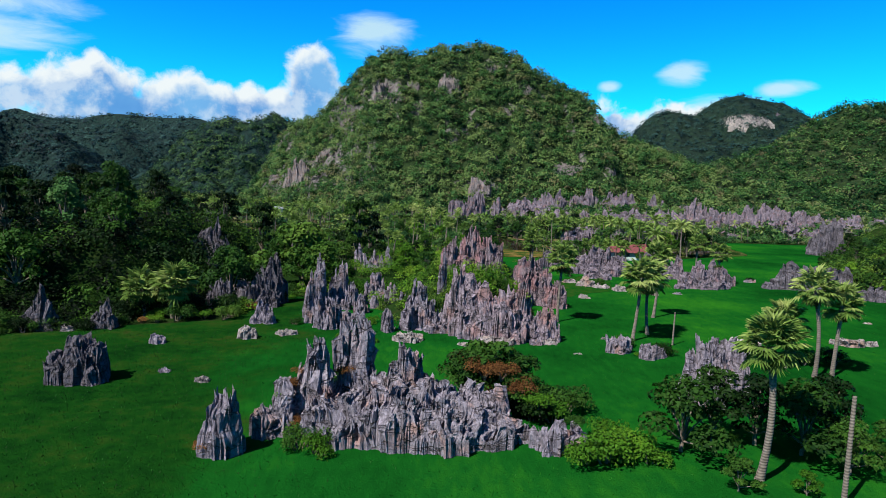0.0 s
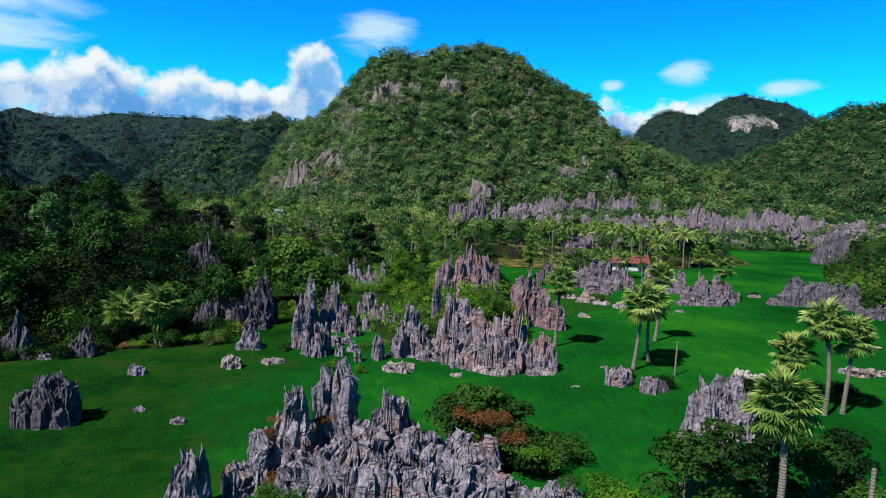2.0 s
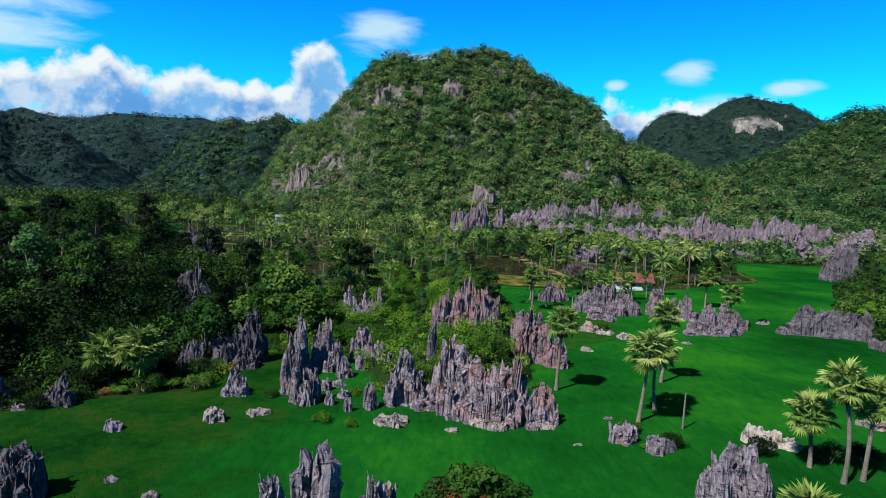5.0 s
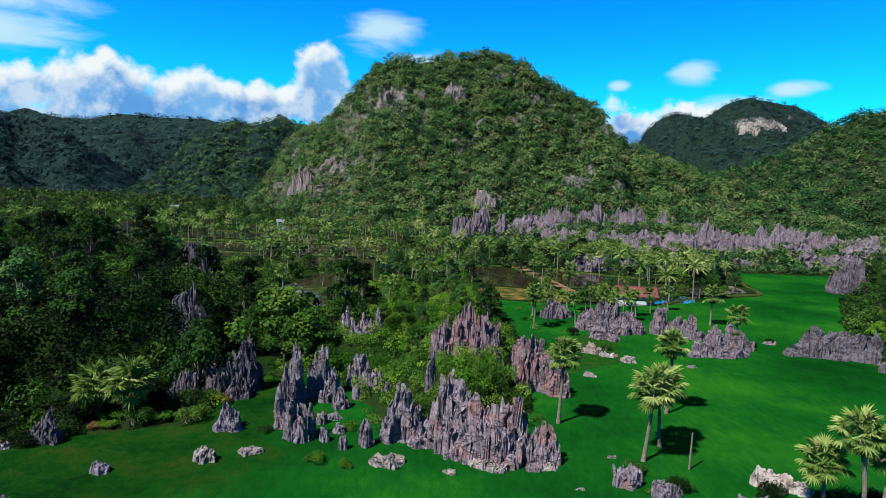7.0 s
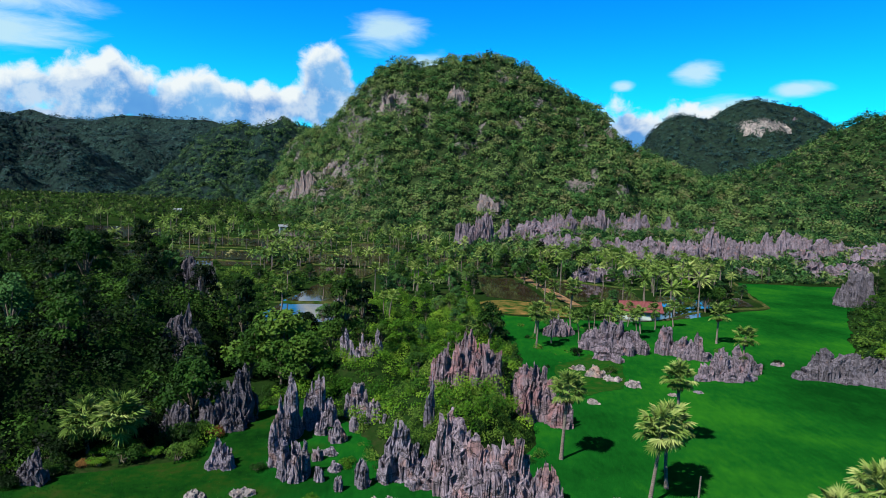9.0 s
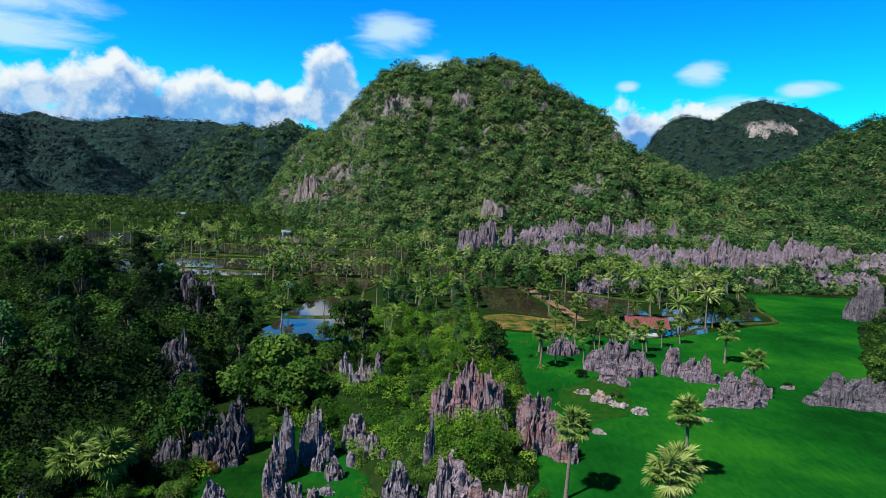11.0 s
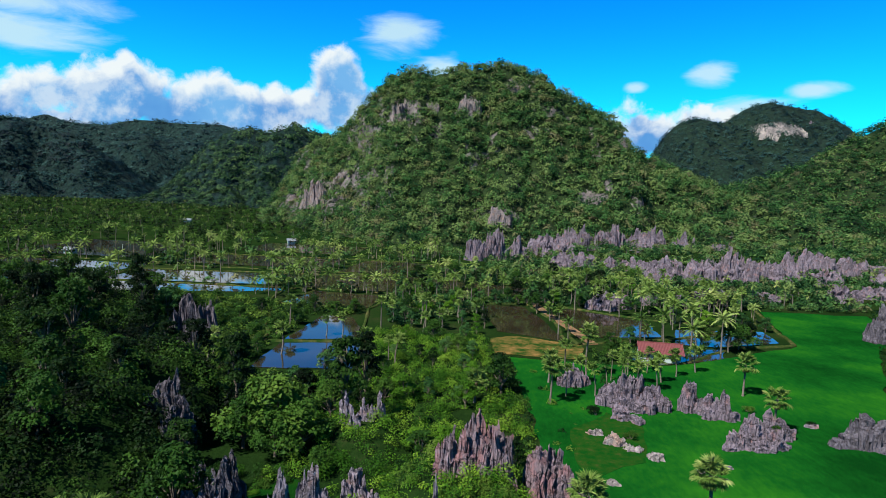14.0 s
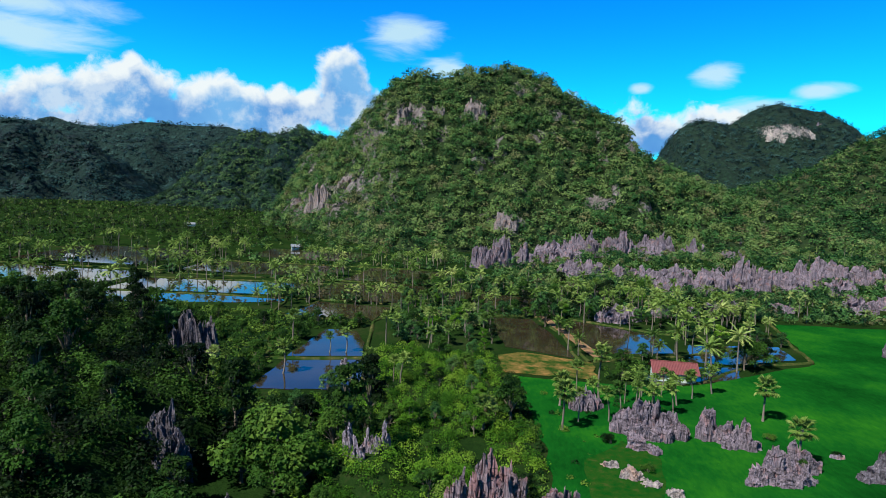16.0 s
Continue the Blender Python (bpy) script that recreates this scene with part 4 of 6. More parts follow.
def palm_mesh(seed, height, kind, size=1.0, leaves=19):
    """Trunk and crown meshes of a palm that is seen from afar; kind fan or feather."""
    rng = np.random.RandomState(seed)
    line = trunk_line(height, rng.normal(size=2) * 0.6, rng)
    trunk = mesh_of("trunk", *tube(line, np.linspace(0.24, 0.14, 8), 6), PALM_BARK, True)
    pieces = []
    for k in range(leaves):
        s = k / leaves
        if kind == "fan":
            v, f = fan_leaf(rng, 1.1, 1.2, 9)
            m = leaf_pose(k * 2.4, 80 - 120 * s + rng.normal() * 8, 0.1, 0.2, size * (0.85 + 0.3 * rng.rand()))
        else:
            n = 9
            v, f = [], []
            for i in range(n):
                x0, x1 = 3.0 * i / n, 3.0 * (i + 1.15) / n
                z0, z1 = -0.16 * x0**2, -0.16 * x1**2
                w = 0.75 * math.sin(math.pi * (0.12 + 0.83 * i / n))
                b = len(v)
                v += [(x0, 0, z0), (x1 + 0.15, w, z1 - 0.3), (x1 + 0.05, w * 0.3, z1), (x1, 0, z1), (x1 + 0.05, -w * 0.3, z1), (x1 + 0.15, -w, z1 - 0.3)]
                f += [(b, b + 2, b + 1, b + 1), (b, b + 3, b + 2, b + 2), (b, b + 4, b + 3, b + 3), (b, b + 5, b + 4, b + 4)]
            v, f = np.array(v, float), np.array([(q[0], q[1], q[2]) for q in f])
            f = np.c_[f, f[:, 2]]
            m = leaf_pose(k * 2.4, 75 - 95 * s + rng.normal() * 8, 0.05, 0.1, size * (0.85 + 0.3 * rng.rand()))
        m = np.array(Matrix.Translation(line[-1]) @ m)
        pieces.append((v @ m[:3, :3].T + m[:3, 3], f))
    v, f = join(pieces)
    if kind != "fan":
        crown = bpy.data.meshes.new("crown")
        crown.from_pydata(v.tolist(), [], [tuple(q[:3]) for q in f.tolist()])
        crown.materials.append(PALM_LEAF)
    else:
        crown = mesh_of("crown", v, f, PALM_LEAF)
    return trunk, crown


def far_palm(kind, seed, height, size=1.0):
    top = new("fan_palm" if kind == "fan" else "coconut_palm")
    if kind == "fan":
        tagged(top, "slim fan palm with pale green leaves among the trees", "palm", "fan palms")
    else:
        tagged(top, "slim coconut palm with drooping feathery fronds", "palm", "coconut palms")
    trunk, crown = palm_mesh(seed, height, kind, size)
    part("trunk", trunk, top)
    part("crown", crown, top)
    return top


def put(ob, x, y, z=0.0, turn=0.0, scale=1.0, tall=1.0):
    ob.matrix_basis = pose(x, y, z, 0, 0, turn) @ Matrix.Diagonal((scale, scale, scale * tall, 1))
    return ob


def copied(ob, x, y, z=0.0, turn=0.0, scale=1.0, tall=1.0):
    ob_scale = ob.scale.copy()
    ob.scale = (1, 1, 1)
    c = copy_thing(ob, pose(x, y, z, 0, 0, turn) @ Matrix.Diagonal((scale, scale, scale * tall, 1)))
    ob.scale = ob_scale
    return c


# ---- rocks ----

near_rock = [
    (-11.1, 34.1, 1.56, 1.4, 7.6, 0.62), (-12.2, 33.2, 1.7, 1.5, 5.4, 0.7), (-10.2, 33.0, 1.2, 1.2, 6.2, 0.55), (-7.9, 35.6, 1.5, 1.34, 8.6, 0.42), (-3.6, 36.1, 1.5, 1.36, 7.7, 0.4), (-6.6, 35.0, 1.4, 1.26, 5.1, 0.6), (-5.2, 35.6, 1.3, 1.2, 4.8, 0.6),
    (-8.7, 33.1, 2.25, 2.02, 4.2, 0.85), (-5.3, 33.8, 2.5, 2.2, 4.6, 0.85), (-1.3, 33.8, 2.5, 2.2, 4.5, 0.85), (1.9, 33.4, 1.9, 1.7, 3.5, 0.8), (-13.1, 31.2, 1.6, 1.46, 2.9, 0.8),
    (-8.8, 30.6, 2.3, 2.0, 3.7, 0.82), (-5.0, 30.4, 2.5, 2.0, 4.1, 0.85), (-1.2, 30.2, 2.7, 2.1, 4.0, 0.85), (2.2, 30.6, 2.1, 1.7, 3.0, 0.8), (3.9, 31.6, 1.4, 1.4, 2.6, 0.7),
]
rock("rock", "large jagged grey limestone outcrop with rusty pinnacles", near_rock, 21, ROCK_NEAR, 1.5, origin=(-3, 32), calm=0.35)
rock("rock", "slim grey limestone pillar with brown moss", [(-15.6, 28.0, 1.25, 1.2, 5.4, 0.6), (-16.2, 28.6, 0.9, 0.9, 3.6, 0.5)], 22, ROCK, 1.1)
rock("rock", "low grey limestone block beside a bush", [(7.0, 29.6, 1.7, 1.3, 2.9, 0.7), (8.6, 29.4, 1.1, 1.0, 2.1, 0.7)], 23, ROCK, 1.1)
rock("rock", "tall leaning grey limestone blocks at the palm", [(21.2, 40.6, 1.3, 1.3, 6.2, 0.6), (23.2, 43.4, 2.0, 1.5, 6.0, 0.7), (26.0, 45.4, 2.2, 1.6, 5.2, 0.7), (21.6, 39.4, 1.5, 1.3, 3.4, 0.6), (24.6, 42.0, 1.4, 1.2, 3.6, 0.6)], 24, ROCK, 1.0)
# shadow on the tooth is put in with the darker stone
rock("rock", "tapering limestone tooth standing in the grass, darkened for shadow", [(-32.6, 42.0, 1.7, 1.6, 5.4, 0.62), (-34.4, 41.4, 1.3, 1.3, 3.4, 0.6), (-31.6, 41.2, 1.2, 1.1, 2.6, 0.6)], 25, ROCK_DARK, 1.1, calm=0.8)
rock("rock", "cluster of slender dark limestone needles", [(-18.2, 75.8, 1.45, 1.31, 9.3, 0.4), (-18.7, 73.4, 1.0, 0.9, 6.4, 0.4), (-17.8, 67.8, 1.05, 0.94, 7.1, 0.45), (-18.4, 70.6, 1.0, 0.9, 5.6, 0.45), (-15.2, 65.0, 1.69, 1.52, 5.1, 0.6)], 26, ROCK, 1.2)
rock("rock", "ragged grey limestone needles with hollow sides", [(-16.0, 80.4, 1.61, 1.45, 7.6, 0.38), (-14.3, 80.1, 1.0, 0.9, 5.8, 0.4), (-16.5, 78.4, 0.91, 0.82, 3.4, 0.5), (-14.5, 77.0, 0.96, 0.87, 3.6, 0.6)], 75, ROCK, 1.2)
rock("rock", "thin upright limestone needle", [(-12.1, 74.7, 0.86, 0.78, 5.0, 0.35), (-12.4, 71.0, 1.1, 0.99, 1.3, 0.85)], 27, ROCK, 1.1)
rock("rock", "thin pointed limestone needle in the grass", [(-7.5, 63.5, 0.8, 0.72, 4.4, 0.4)], 28, ROCK, 1.1)
for x, y, r, h, seed in ((-10.5, 78.0, 0.6, 2.4, 181), (-9.8, 62.3, 0.5, 1.9, 182), (-12.3, 64.3, 0.5, 2.0, 183), (-10.8, 66.9, 0.84, 1.4, 184), (-13.6, 69.4, 0.7, 1.8, 185)):
    rock("boulder", "small pointed grey limestone in the grass", [(x, y, r, r * 0.9, h, 0.5)], seed, ROCK, 1.0, "boulder", "boulders")
rock("rock", "group of ribbed grey limestone spires before the bushes", [(-10.8, 83.7, 1.52, 1.37, 6.0, 0.42), (-11.9, 84.1, 0.89, 0.8, 3.8, 0.4), (-8.3, 80.8, 1.16, 1.05, 5.2, 0.4), (-6.1, 77.9, 1.05, 0.94, 5.8, 0.42), (-9.6, 82.4, 0.9, 0.9, 4.2, 0.4)], 76, ROCK, 1.1)
rock("rock", "row of ribbed grey limestone spires", [(-4.0, 66.6, 1.6, 1.44, 7.9, 0.42), (-5.0, 65.3, 1.08, 0.97, 6.0, 0.4), (-2.5, 67.1, 1.55, 1.39, 5.5, 0.5), (-1.5, 65.3, 1.63, 1.47, 3.2, 0.7), (-5.1, 64.3, 0.63, 0.56, 3.3, 0.4), (-3.2, 65.4, 1.1, 1.0, 4.8, 0.5)], 29, ROCK, 1.2)
rock("rock", "massive pinkish limestone block with ribbed faces and an undercut foot",
     [(1.4, 63.8, 1.54, 1.38, 11.0, 0.55), (3.0, 63.5, 1.71, 1.54, 9.1, 0.66), (5.1, 63.0, 2.0, 1.8, 7.9, 0.7), (7.2, 62.0, 1.97, 1.77, 7.6, 0.72), (8.6, 61.5, 1.43, 1.29, 8.1, 0.65), (2.0, 62.8, 1.9, 1.6, 5.6, 0.85), (4.7, 61.5, 2.5, 2.0, 5.2, 0.88), (7.7, 60.8, 1.9, 1.7, 5.4, 0.88), (0.9, 64.6, 1.3, 1.3, 7.2, 0.6)], 30, ROCK_RED, 1.3, origin=(6, 62), calm=0.75)
rock("rock", "leaning ribbed limestone tooth beside the block", [(11.5, 61.0, 1.53, 1.38, 6.3, 0.42), (12.7, 60.8, 0.83, 0.75, 3.5, 0.5), (10.3, 60.2, 0.71, 0.64, 4.0, 0.5)], 77, ROCK_RED, 1.2)
for x, y, r, h, seed, mat in ((-1.3, 64.0, 1.7, 1.5, 186, ROCK), (2.5, 61.4, 1.4, 1.4, 187, ROCK), (5.2, 60.0, 1.8, 1.2, 188, ROCK_PALE), (6.8, 58.8, 1.2, 1.0, 189, ROCK_PALE), (10.1, 58.8, 0.74, 1.1, 190, ROCK), (11.7, 59.4, 1.16, 0.9, 191, ROCK_PALE), (-4.6, 58.9, 1.6, 1.3, 192, ROCK_PALE), (1.7, 57.5, 0.8, 0.7, 193, ROCK_PALE)):
    rock("boulder", "pale rounded boulder at the foot of the rock" if mat is ROCK_PALE else "grey undercut boulder at the foot of the rock", [(x, y, r, r * 0.75, h, 0.95)], seed, mat, 1.1, "boulder", "boulders", calm=1.0)
rock("rock", "slim grey limestone column in the bushes", [(-0.8, 72.2, 0.7, 0.63, 11.5, 0.5)], 78, ROCK, 1.0)
rock("rock", "rust-red weathered limestone crown above the block", [(0.4, 82.9, 1.2, 1.1, 12.1, 0.5), (1.9, 83.4, 1.3, 1.2, 11.8, 0.55), (4.7, 84.8, 2.5, 2.2, 13.4, 0.85), (6.8, 84.6, 2.2, 2.0, 12.6, 0.85), (7.9, 83.4, 1.3, 1.2, 10.0, 0.6), (3.4, 83.2, 1.5, 1.3, 10.8, 0.7), (5.6, 82.8, 1.5, 1.3, 10.4, 0.7)], 32, ROCK_RUST, 1.2, calm=0.7)
rock("rock", "rust-red limestone tower beside a palm", [(13.4, 86.0, 2.6, 2.2, 8.6, 0.8), (15.4, 84.6, 1.9, 1.7, 6.8, 0.75), (17.2, 82.6, 1.6, 1.4, 4.6, 0.6), (12.4, 84.0, 1.6, 1.4, 6.2, 0.7)], 33, ROCK_RUST, 1.2, calm=0.7)
rock("rock", "pair of dark ribbed limestone towers in the trees", [(-15.8, 105.0, 1.5, 1.4, 8.4, 0.5), (-13.0, 106.0, 1.4, 1.3, 9.6, 0.4), (-11.2, 108.0, 1.5, 1.4, 7.8, 0.45), (-14.4, 103.4, 1.3, 1.3, 5.2, 0.5)], 34, ROCK, 1.0)
# shadowed look of these towers comes from the stone colour
rock("rock", "limestone towers on the grassy corner, darkened for shadow", [(-27.4, 79.4, 2.0, 1.9, 7.6, 0.5), (-25.6, 80.6, 1.7, 1.5, 8.4, 0.45), (-29.2, 78.2, 1.5, 1.4, 5.8, 0.5), (-26.0, 77.4, 1.5, 1.3, 4.4, 0.5)], 35, ROCK_DARK, 1.1)
rock("rock", "small split limestone rock on the grass", [(-24.0, 67.4, 1.3, 1.1, 3.8, 0.45), (-23.0, 66.6, 0.9, 0.9, 2.2, 0.5), (-24.6, 66.2, 0.9, 0.8, 1.4, 0.5)], 36, ROCK, 1.1)
rock("rock", "tall dark ribbed limestone cliff among trees", [(-42.5, 98.0, 3.2, 2.2, 14.0, 0.75), (-39.8, 96.4, 2.4, 2.0, 11.6, 0.7), (-45.2, 100.0, 2.2, 2.0, 12.8, 0.6), (-41.0, 99.0, 1.6, 1.5, 15.2, 0.5)], 37, ROCK_DARK, 1.1)
rock("rock", "dark limestone at the forest foot", [(-48.2, 61.2, 1.4, 1.2, 6.2, 0.5), (-50.0, 62.6, 1.3, 1.2, 5.0, 0.5), (-47.0, 60.4, 0.9, 0.8, 1.8, 0.6)], 38, ROCK_DARK, 1.1)
rock("rock", "leaning dark limestone slab at the forest edge", [(-41.8, 62.0, 1.1, 1.0, 4.4, 0.4), (-40.6, 61.6, 0.9, 0.8, 2.6, 0.5)], 39, ROCK_DARK, 1.1)
rock("rock", "dark limestone wall under the trees", [(-31.6, 74.6, 1.4, 1.2, 6.6, 0.5), (-33.4, 75.8, 1.2, 1.1, 5.4, 0.5)], 40, ROCK_DARK, 1.0)
rock("rock", "jagged grey limestone comb above the tree tops", [(-63.0, 158.0, 2.6, 2.4, 14.8, 0.5), (-66.0, 159.0, 2.4, 2.2, 16.2, 0.5), (-69.0, 157.0, 2.4, 2.2, 14.0, 0.5), (-71.4, 154.6, 2.2, 2.0, 12.6, 0.5), (-60.0, 158.6, 2.2, 2.0, 13.8, 0.5), (-70.0, 151.0, 2.2, 2.0, 10.4, 0.5)], 41, ROCK_DARK, 1.0)
for k, (x, y, h, w) in enumerate(((-52, 118, 10, 4), (-75, 132, 9, 4), (-88, 120, 9, 5), (-64, 92, 9, 4), (-80, 95, 8, 4), (-58, 128, 9, 5), (-30, 120, 7, 4), (-95, 150, 11, 6), (-83, 110, 10, 4), (-33, 88, 5, 3))):
    crag("rock", "dark limestone tip showing through the forest", x, y, w, w * 0.8, h, 4, 60 + k, ROCK_DARK, 0.8)
rock("boulder", "rounded grey boulder under the fan palms", [(19.1, 56.4, 1.35, 1.1, 2.5, 0.85), (20.2, 57.4, 0.9, 0.8, 1.6, 0.8)], 42, ROCK, 1.2, "boulder", "boulders")
rock("boulder", "dark rounded boulder in the rice", [(22.0, 54.0, 1.2, 1.0, 2.1, 0.8), (23.2, 54.4, 0.8, 0.8, 1.3, 0.8)], 43, ROCK, 1.2, "boulder", "boulders")
rock("boulder", "white broken limestone boulder in the rice", [(34.2, 56.4, 1.7, 1.1, 1.9, 0.8), (36.0, 55.8, 1.3, 0.9, 1.3, 0.8), (32.9, 57.4, 1.0, 0.8, 2.2, 0.7)], 44, ROCK_WHITE, 1.2, "boulder", "boulders")
rock("boulder", "low grey boulder in the rice", [(49.8, 62.2, 1.7, 1.2, 1.5, 0.8), (52.0, 62.6, 1.2, 1.0, 1.0, 0.8)], 45, ROCK_PALE, 1.0, "boulder", "boulders")
rock("rock", "grey limestone behind the palms", [(26.3, 136.6, 2.4, 2.0, 6.2, 0.6), (28.6, 137.4, 1.7, 1.5, 4.6, 0.6)], 46, ROCK_RIDGE, 1.0)
rock("rock", "broad grey limestone mound with slabs fallen at its foot", [(31.8, 125.4, 2.0, 1.8, 5.4, 0.5), (34.6, 125.8, 2.0, 1.7, 7.0, 0.5), (37.2, 126.2, 1.9, 1.6, 8.0, 0.45), (39.8, 124.6, 1.8, 1.6, 5.6, 0.5), (41.6, 123.0, 1.4, 1.2, 3.4, 0.5), (33.6, 122.0, 1.8, 1.4, 3.4, 0.6), (37.4, 121.8, 1.7, 1.3, 3.8, 0.6), (32.0, 117.6, 1.5, 1.2, 2.6, 0.6), (34.6, 116.2, 1.4, 1.1, 2.2, 0.6)], 47, ROCK_RIDGE, 1.0, calm=0.85)
rock("rock", "low pinkish limestone slabs in the grass", [(27.9, 106.4, 2.0, 1.3, 2.2, 0.7), (30.4, 104.2, 1.5, 1.1, 1.5, 0.7), (33.0, 101.0, 1.4, 1.1, 1.6, 0.7), (25.6, 110.0, 1.3, 1.0, 1.6, 0.7)], 48, ROCK_PALE, 1.0)
rock("rock", "smooth pale-grey limestone lobes standing in the rice", [(46.2, 123.6, 1.7, 1.5, 6.8, 0.5), (48.8, 122.0, 1.6, 1.4, 5.0, 0.5), (51.4, 120.6, 1.5, 1.3, 5.8, 0.45), (49.0, 120.2, 1.5, 1.2, 3.0, 0.7), (52.6, 119.4, 1.2, 1.0, 2.4, 0.7)], 49, ROCK_RIDGE, 1.0, calm=1.0)
rock("rock", "blocky grey limestone outcrop in the rice", [(48.6, 107.2, 2.0, 1.6, 3.4, 0.55), (50.8, 108.8, 1.8, 1.6, 6.0, 0.55), (53.2, 109.8, 1.7, 1.5, 4.4, 0.55), (55.8, 111.0, 1.9, 1.6, 5.6, 0.55), (58.2, 111.2, 1.5, 1.3, 3.6, 0.55), (52.0, 106.0, 1.8, 1.2, 2.4, 0.65), (46.4, 105.8, 1.4, 1.0, 1.6, 0.7), (55.0, 107.6, 1.6, 1.1, 2.0, 0.65)], 50, ROCK_RIDGE, 1.0, calm=0.85)
rock("rock", "long low grey limestone wall topped with bushes", [(70.4, 109.6, 3.0, 2.2, 6.0, 0.85), (75.0, 110.0, 3.4, 2.2, 6.4, 0.85), (79.4, 109.4, 2.8, 2.0, 5.6, 0.8), (66.6, 109.6, 1.6, 1.4, 2.2, 0.8), (73.6, 106.8, 2.6, 1.1, 1.6, 0.85), (78.4, 106.2, 2.4, 1.1, 2.2, 0.85)], 51, ROCK_DARK, 1.0, calm=1.0)
rock("rock", "grey limestone at the field corner", [(77.6, 98.4, 2.2, 1.6, 3.2, 0.75), (80.4, 98.0, 2.0, 1.5, 3.6, 0.7)], 52, ROCK_DARK, 1.0)
rock("rock", "tall block of grey limestone by the far paddy", [(127.0, 191.0, 2.6, 2.4, 9.6, 0.7), (130.4, 192.0, 2.8, 2.6, 12.0, 0.65), (134.4, 193.0, 2.8, 2.6, 15.0, 0.5), (128.0, 189.4, 2.0, 1.8, 4.4, 0.7)], 53, ROCK_DARK, 0.9, calm=0.5)
for k, (x, y, w, h, pale) in enumerate(((-32.3, 55.4, 1.7, 1.3, 0), (-23.5, 58.6, 1.9, 1.7, 1), (-19.5, 60.8, 2.2, 0.9, 1), (-27.0, 45.0, 1.1, 0.7, 0), (-22.5, 42.5, 1.2, 0.8, 1), (-45, 60, 1.6, 1.0, 1), (14.2, 55.0, 0.9, 0.4, 1), (19.4, 62.5, 1.0, 0.5, 1),
                                        (24.0, 92.0, 1.6, 1.0, 1), (66.0, 117.6, 2.0, 1.0, 0), (62.0, 76.0, 1.2, 0.5, 1), (72.0, 84.0, 1.6, 0.5, 1), (38.0, 97.0, 1.2, 0.8, 1), (43.0, 99.0, 1.4, 0.7, 0))):
    rock("boulder", "small pale broken boulder in the grass" if pale else "small grey boulder in the grass", [(x, y, w * 0.55, w * 0.45, h, 0.8), (x + w * 0.4, y - 0.2, w * 0.3, w * 0.3, h * 0.6, 0.8)], 80 + k, ROCK_PALE if pale else ROCK, 0.9, "boulder", "boulders")
# the ridge of pink-grey towers at the foot of the hill
for k, (x, y, w, h, n) in enumerate(((58, 412, 26, 26, 9), (80, 414, 26, 33, 9), (102, 418, 30, 36, 10), (128, 416, 28, 35, 9), (150, 410, 24, 29, 8), (172, 404, 20, 22, 7), (14, 372, 16, 25, 7), (26, 378, 14, 34, 6), (40, 384, 14, 19, 5), (104, 308, 22, 20, 8), (122, 306, 20, 25, 8), (140, 308, 22, 26, 8), (158, 314, 22, 21, 7), (178, 330, 24, 20, 7),
                                     (198, 343, 26, 24, 8), (218, 348, 26, 21, 7), (55, 228, 10, 11.5, 6), (62, 231, 8, 9.5, 4), (242, 350, 24, 18, 6), (208, 470, 20, 32, 6), (92, 300, 16, 13, 5), (84, 330, 18, 17, 5), (105, 250, 12, 9, 6), (92, 246, 12, 9, 5), (76, 240, 8, 8, 5), (72, 350, 20, 18, 6), (58, 330, 14, 13, 5), (130, 262, 10, 7, 4), (165, 268, 16, 10, 5), (185, 280, 16, 11, 5), (270, 362, 28, 17, 6), (150, 360, 24, 17, 5), (112, 370, 24, 20, 6), (300, 390, 30, 18, 6), (70, 400, 22, 22, 7), (90, 396, 20, 18, 6), (120, 398, 24, 22, 7), (96, 322, 18, 17, 6), (114, 330, 20, 19, 6), (134, 334, 20, 18, 6), (188, 320, 18, 14, 5), (232, 330, 22, 15, 6), (62, 352, 12, 14, 4))):
    crag("rock", "jagged pinkish-grey limestone towers at the hill foot", x, y, w * 1.1, w * 0.6, h * 0.86, n + 1, 120 + k, ROCK_RIDGE, 0.75, 0.72, 0.6, group="limestone ridge", calm=0.4)

# cliffs standing out of the hill's slope
for k, (x, z, w, h) in enumerate(((-170, 30, 36, 34), (-140, 36, 40, 38), (-112, 50, 30, 34), (-92, 84, 20, 28), (-52, 114, 34, 28), (-26, 122, 16, 20), (10, 124, 20, 26), (52, 142, 16, 14), (34, 24, 22, 15), (148, 92, 12, 16), (-120, 26, 16, 14), (84, 118, 12, 12))):
    front = MAIN[:, MAIN.shape[1] // 3:].reshape(-1, 3)
    y = front[np.argmin((front[:, 0] - x) ** 2 + (front[:, 2] - z) ** 2 - 0.02 * front[:, 1]), 1]
    crag("cliff", "grey-pink limestone cliff bare of trees on the hill", x, float(y) - w * 0.1, w, w * 0.42, h, 5, 400 + k, ROCK_HILL, 0.8, 0.75, 0.75, category="cliff", group="cliffs of the hill", calm=0.6, lift=z - h * 0.46)

